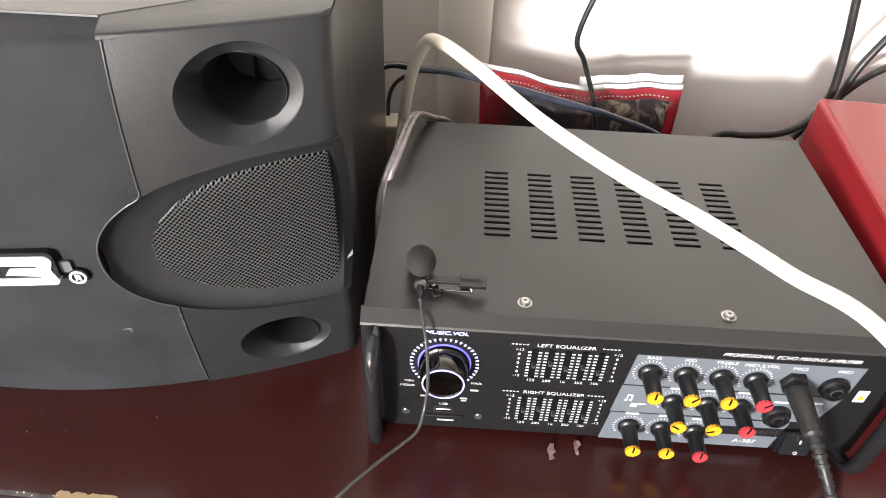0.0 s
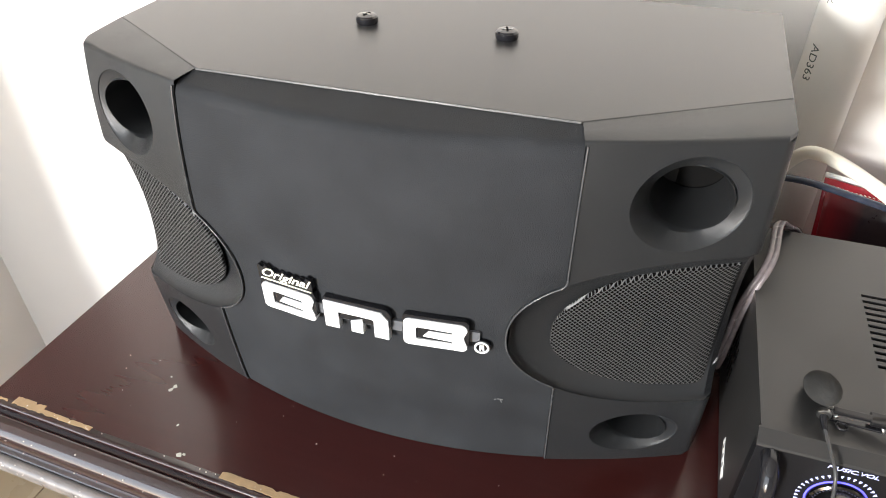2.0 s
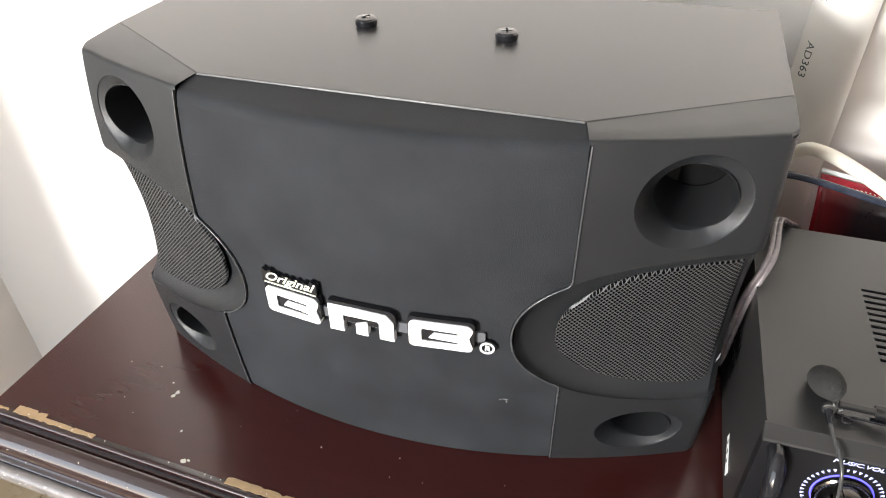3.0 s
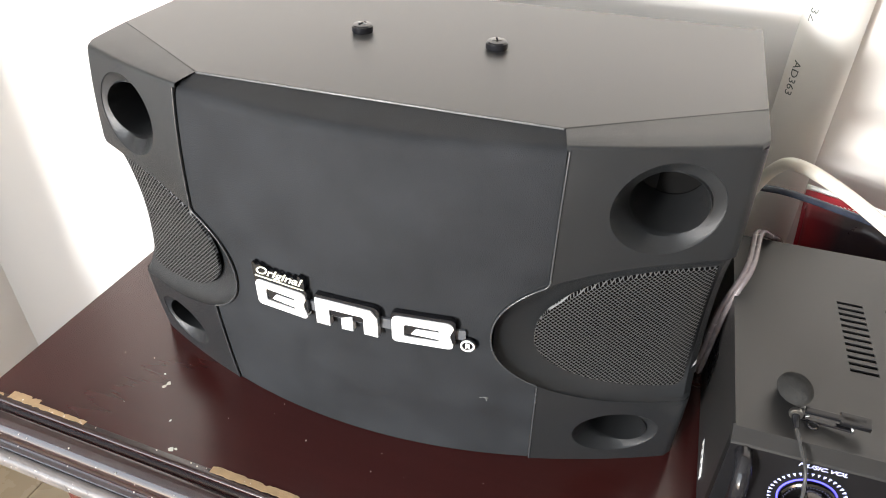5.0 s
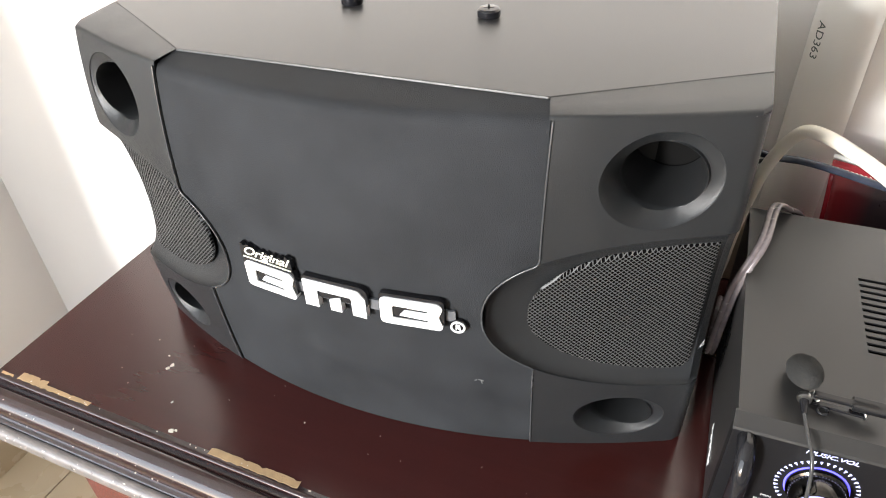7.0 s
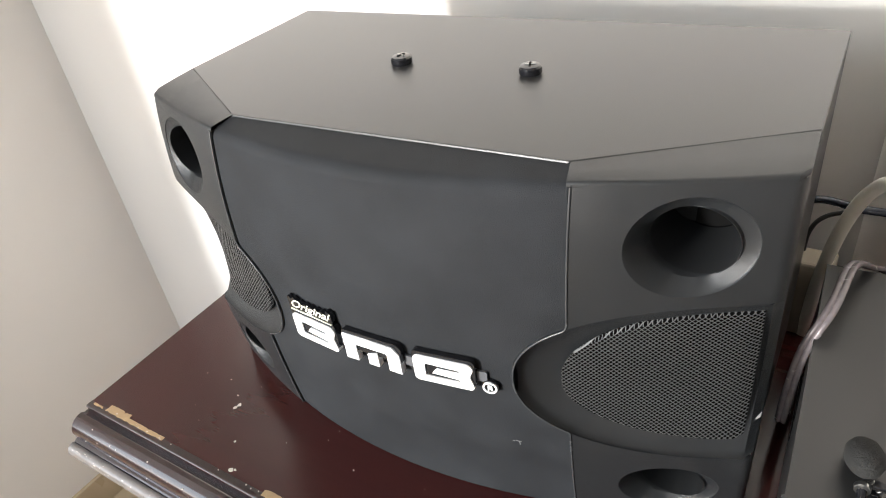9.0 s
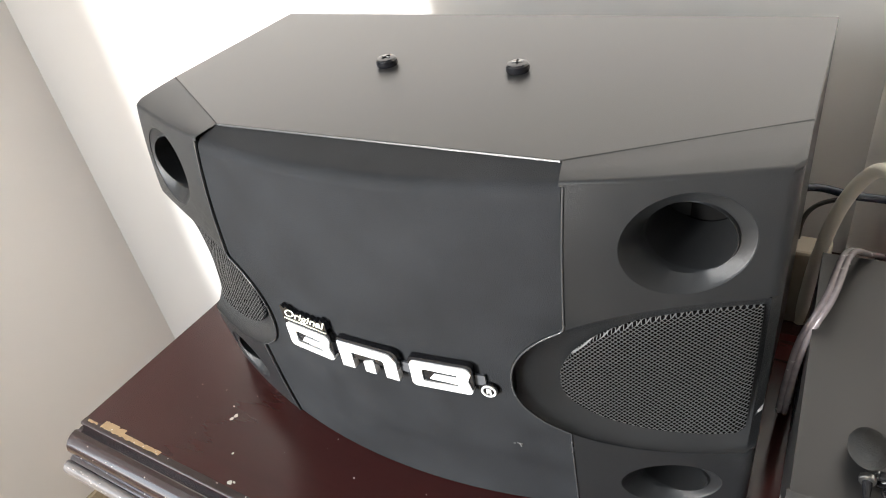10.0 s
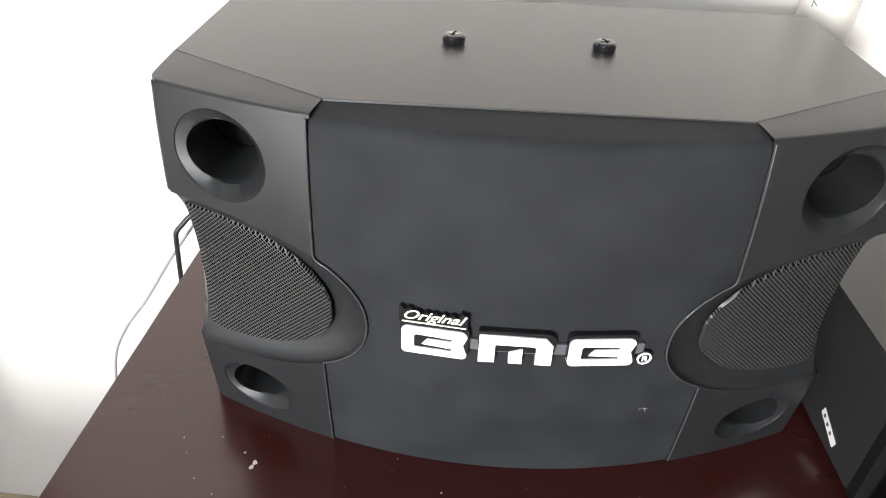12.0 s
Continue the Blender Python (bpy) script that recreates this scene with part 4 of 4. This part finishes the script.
tube("cord", [(0.019, -0.073, -0.046), (0.030, -0.082, -0.078), (0.042, -0.098, -0.12), (0.050, -0.13, -0.30), (0.05, -0.14, -0.55)], 0.0032, M_rubber, plug)

mic = empty("clip_microphone", pose(0.0045, 0.5335, 0.1318, 0, 0, 0), "small black clip-on microphone with foam cap resting on the amplifier", "microphone")
bm = bmesh.new()
bmesh.ops.create_uvsphere(bm, u_segments=28, v_segments=18, radius=1.0, matrix=pose(-0.0015, 0.0085, 0.0135, 60, 0, 6) @ Matrix.Diagonal((0.0108, 0.0108, 0.0210, 1)))
for v in bm.verts:
    v.co += Vector((random.uniform(-1, 1), random.uniform(-1, 1), random.uniform(-1, 1))) * 0.00025
ob_from("foam_cap", bm, M_foam, mic, "grey-black foam windshield", True)
tube("capsule", [(0.0, -0.006, 0.0080), (0.0005, -0.014, 0.0055), (0.001, -0.021, 0.0045)], 0.0034, M_gloss, mic, "", lambda t: 1 - 0.5 * t)
ob_from("collar", lathe([(0.0042, -0.001), (0.0046, 0.0), (0.0046, 0.0022), (0.0042, 0.003)], 20, "y", None, (0.0002, -0.0085, 0.0072)), M_chrome, mic)
clip = soften(ob_from("clip_arm", box(0.006, 0.044, -0.0075, -0.0025, 0.0085, 0.0115), M_knob, mic, "black sprung clip arm"), 0.0008)
clip.rotation_euler = (0.1, -0.05, -0.03)
c2 = soften(ob_from("clip_jaw", box(0.028, 0.047, -0.0095, 0.0005, 0.0075, 0.0115), M_knob, mic), 0.0008)
c2.rotation_euler = (0.1, -0.05, -0.03)
c3 = soften(ob_from("clip_arm", box(0.006, 0.037, -0.0075, -0.0030, 0.0, 0.0020), M_gloss, mic), 0.0006)
c3.rotation_euler = (0.0, -0.10, -0.10)
tube("clip_spring", [(0.0055, -0.005, 0.011), (0.0035, -0.005, 0.006), (0.006, -0.005, 0.0012), (0.010, -0.005, 0.004)], 0.0008, M_chrome, mic)
tube("clip_spring", [(0.0335, -0.006, 0.0095), (0.0365, -0.010, 0.0055), (0.036, -0.009, 0.0025)], 0.0010, M_chrome, mic)
tube("clip_ring", [(0.012 + 0.0033 * math.cos(a), -0.0125 + 0.0033 * math.sin(a), 0.003) for a in np.linspace(0, 5.8, 9)], 0.0009, M_gloss, mic)
tube("lead", [(0.001, -0.020, 0.0045), (0.004, -0.034, 0.0015), (0.008, -0.048, -0.004), (0.0105, -0.0560, -0.020), (0.0115, -0.0630, -0.040), (0.0100, -0.0700, -0.056), (0.007, -0.0800, -0.065), (-0.002, -0.0890, -0.069), (-0.018, -0.105, -0.071), (-0.040, -0.128, -0.077), (-0.070, -0.158, -0.100), (-0.095, -0.185, -0.160), (-0.11, -0.20, -0.30), (-0.115, -0.205, -0.50)], 0.00125, M_lead, mic, "thin dark microphone lead")

hose = tube("white_cable", [(-0.0495, 0.8151, 0.0004), (-0.0456, 0.8025, 0.0826), (-0.0357, 0.7897, 0.154), (-0.0208, 0.7712, 0.2002), (-0.0048, 0.7468, 0.2164), (0.0282, 0.7024, 0.2185), (0.0845, 0.647, 0.2035), (0.1413, 0.5937, 0.1967), (0.1941, 0.5532, 0.1918), (0.2411, 0.5153, 0.1845), (0.2852, 0.4729, 0.181), (0.345, 0.395, 0.135), (0.39, 0.32, 0.03), (0.40, 0.30, -0.3)], 0.0062, M_hose, None, "", lambda t: 1.0 - 0.16 * min(1, t / 0.7))
tagged(hose, "thick white sheathed cable arching over the amplifier", "cable")
blue = tube("blue_cable", [(-0.1053, 0.8635, 0.0994), (-0.065, 0.8247, 0.1501), (-0.0269, 0.8057, 0.1589), (0.0042, 0.807, 0.1574), (0.0617, 0.8098, 0.1449), (0.121, 0.8137, 0.1296), (0.17, 0.8177, 0.1154), (0.2285, 0.8232, 0.0915), (0.2658, 0.8262, 0.0493)], 0.0036, M_blue)
tagged(blue, "dark blue clear-sheathed cable behind the amplifier", "cable")
pinkish = empty("speaker_wire", pose(0, 0, 0), "clear pinkish twin speaker wire bent over the amplifier", "cable")
for d in (0.0, 0.0042):
    tube("strand", [(0.0180 + d, 0.8187, 0.0594), (0.0040 + d, 0.7887, 0.1094), (-0.0125 + d, 0.7555, 0.1357), (-0.0260 + d, 0.7271, 0.1525), (-0.0331 + d, 0.6701, 0.1508), (-0.0452 + d, 0.6527, 0.1133), (-0.0492 + d, 0.6577, 0.0350), (-0.0472 + d, 0.7027, 0.0060), (-0.0432 + d, 0.7727, 0.0040)], 0.0026, M_pink, pinkish)
for label, pts, r in (("thin black cord hanging in front of the wall", [(0.2048, 0.8072, 0.3958), (0.1448, 0.8072, 0.2758), (0.1221, 0.8072, 0.2060), (0.1340, 0.8196, 0.1721), (0.1525, 0.8320, 0.1241), (0.1605, 0.8320, 0.0900)], 0.0026),
                      ("black mains cord looping down behind the red box", [(0.3496, 0.8619, 0.4014), (0.3786, 0.8486, 0.2406), (0.3897, 0.8499, 0.1883), (0.3957, 0.8499, 0.1415), (0.3834, 0.8467, 0.1114), (0.3581, 0.8418, 0.0965), (0.3217, 0.836, 0.0943), (0.2894, 0.8312, 0.0936), (0.2767, 0.828, 0.059)], 0.0042),
                      ("black mains cord hanging behind the red box", [(0.5299, 0.9197, 0.3554), (0.4798, 0.9021, 0.2418), (0.4352, 0.8888, 0.1614), (0.4233, 0.8855, 0.1145), (0.3991, 0.8693, 0.0792), (0.3853, 0.8451, 0.0652), (0.3444, 0.835, 0.0004)], 0.0042),
                      ("black cord behind the red box", [(0.6671, 0.956, 0.1821), (0.5468, 0.9373, 0.1584), (0.4599, 0.9138, 0.1326), (0.4017, 0.9005, 0.0564)], 0.0042),
                      ("black cord looping beside the pale pipe", [(-0.0268, 0.8057, 0.1579), (-0.0519, 0.8247, 0.1348), (-0.063, 0.8339, 0.1111), (-0.0649, 0.8329, 0.0808), (-0.0647, 0.8302, -0.0004)], 0.0022),
                      ("black cord hanging behind the table end", [(-0.6189, 0.918, 0.0905), (-0.6838, 0.908, 0.0265), (-0.7653, 0.88, -0.032), (-0.7816, 0.874, -0.0933), (-0.7948, 0.868, -0.3736)], 0.0036)):
    tagged(tube("black_cord", pts, r, M_rubber), label, "cable", "black cords")
thin = tube("thin_cable", [(-0.6406, 0.923, 0.0691), (-0.7273, 0.908, -0.0061), (-0.7992, 0.898, -0.0991), (-0.8616, 0.898, -0.1927), (-0.9128, 0.898, -0.2618), (-0.9472, 0.898, -0.336), (-0.9771, 0.898, -0.4919)], 0.0022, M_greycable)
tagged(thin, "thin pale cable drooping behind the table end", "cable")

pipe = empty("wall_pipe", pose(0.010, 0.9365, 0), "pale vertical pipe with grey printed marks against the wall", "pipe")
ob_from("tube", lathe([(0.0305, FLOOR), (0.0305, 1.94)], 40), M_pipe, pipe, "", True)
for text, z, size in (("AD363", 0.234, 0.0130), ("3\u2220", 0.300, 0.013)):
    t = words(text, size, M_ink, pipe, pose(-0.0232, -0.0199, z, 90, 0, -49) @ pose(0, 0, 0, 0, 0, -90), name="printed_mark")
block = soften(ob_from("junction_block", box(-0.073, -0.034, 0.81, 0.84, 0.0, 0.088), M_beige), 0.003)
tagged(block, "beige plastic cable junction block behind the loudspeaker", "junction box")

# printed carrier bag leaning against the wall
bag = empty("carrier_bag", pose(0, 0, 0), "red printed plastic bag with white folded rim behind the amplifier", "bag")


def bag_top(t):
    return float(np.interp(t, (0, 0.1, 0.2, 0.3, 0.42, 0.55, 0.75, 1.0), (0.1282, 0.126, 0.122, 0.1186, 0.1145, 0.1168, 0.121, 0.1246)))


def bag_sheet(zlo, zhi, dy, x0=0.0, x1=1.0, n=36):
    rows = []
    for j in range(7):
        row = []
        for i in range(n + 1):
            t = x0 + (x1 - x0) * i / n
            zt = bag_top(t)
            z = zlo(zt) + (zhi(zt) - zlo(zt)) * j / 6
            x = 0.0313 + 0.2206 * t - 0.012 * (zt - z) / 0.1 * (t - 0.5)
            y = 0.880 - 0.013 * t + 0.004 * math.sin(t * 9) + 0.002 * math.sin(t * 31 + z * 60) - (zt - z) * 0.25 + dy
            row.append((x, y, z))
        rows.append(row)
    bm = bmesh.new()
    strip(bm, rows)
    return bm


for name, bmx, m_, lab_ in (("picture_panel", bag_sheet(lambda z: 0.0, lambda z: z - 0.013, 0.0, 0.02, 0.95), M_bag, "dark printed picture panel"), ("red_border", bag_sheet(lambda z: 0.0, lambda z: z - 0.002, 0.0016), M_bagred, "red printed film"), ("white_rim", bag_sheet(lambda z: z - 0.001, lambda z: z + 0.0035, 0.0022), M_paper, "white rim"), ("white_rim", bag_sheet(lambda z: z + 0.0, lambda z: z + 0.0095, 0.010, 0.50, 1.0), M_paper, "")):
    o = ob_from(name, bmx, m_, bag, lab_, True)
    md = o.modifiers.new("thickness", "SOLIDIFY")
    md.thickness = 0.0004
bm = bmesh.new()
for k in range(46):
    t = 0.03 + 0.90 * k / 45
    zt = bag_top(t) - 0.0075
    bmesh.ops.create_cube(bm, size=1.0, matrix=pose(0.0313 + 0.2206 * t, 0.880 - 0.013 * t + 0.004 * math.sin(t * 9) + 0.002 * math.sin(t * 31 + zt * 60) - 0.0045, zt, 0, 25, 0) @ Matrix.Diagonal((0.0022, 0.0005, 0.0008, 1)))
ob_from("border_pattern", bm, M_speck, bag, "pale printed border pattern")

red = empty("red_box", pose(0.3718, 0.8255, 0, 0, 0, -2.51), "glossy red box standing beside the amplifier", "box")
soften(ob_from("body", box(0, 0.30, -0.25, 0, 0.004, 0.150), M_red, red), 0.005, 3)
for x in (0.03, 0.27):
    for y in (-0.22, -0.03):
        ob_from("foot", lathe([(0.010, 0.0), (0.010, 0.0042)], 16, at=(x, y, 0)), M_rubber, red)

for label, cx, cy, seed in (("small crumpled clear tape scrap on the table", 0.114, 0.487, 3), ("small twisted clear tape scrap on the table", 0.134, 0.493, 8)):
    r2 = random.Random(seed)
    bm = bmesh.new()
    rows = []
    for i in range(5):
        rows.append([(cx - 0.003 + 0.006 * j / 2 * (1 - 0.6 * r2.random()) + 0.003 * r2.random(), cy - 0.007 + 0.014 * i / 4 + 0.002 * r2.random(), 0.0006 + 0.0009 * r2.random()) for j in range(3)])
    strip(bm, rows)
    s = tagged(ob_from("tape_scrap", bm, M_tape), label, "scrap", "tape scraps")
    md = s.modifiers.new("thickness", "SOLIDIFY")
    md.thickness = 0.0003

# ---- floor tiles ----
tile = bmesh.new()
box(-0.298, 0.298, -0.298, 0.298, -0.004, 0.0, tile)
first = None
for i in range(9):
    for j in range(6):
        x, y = WEST + 0.32 + 0.6 * i, WALL - 0.30 - 0.6 * j
        if x + 0.3 > EAST or y - 0.3 < SOUTH - 0.05:
            continue
        if first is None:
            first = ob_from("tile", tile, M_floor, floor)
            t = first
        else:
            t = new("tile", first.data)
            t.parent = floor
        t.location = (x, y, FLOOR)

STUFF = ("small_print", "slider_scale", "knob_scale", "title_bars", "model_bars", "name_bars", "border_pattern", "paint_specks")
for o in list(scene.objects):
    if o.name.split(".")[0] in STUFF:
        tagged(o, kind="stuff")
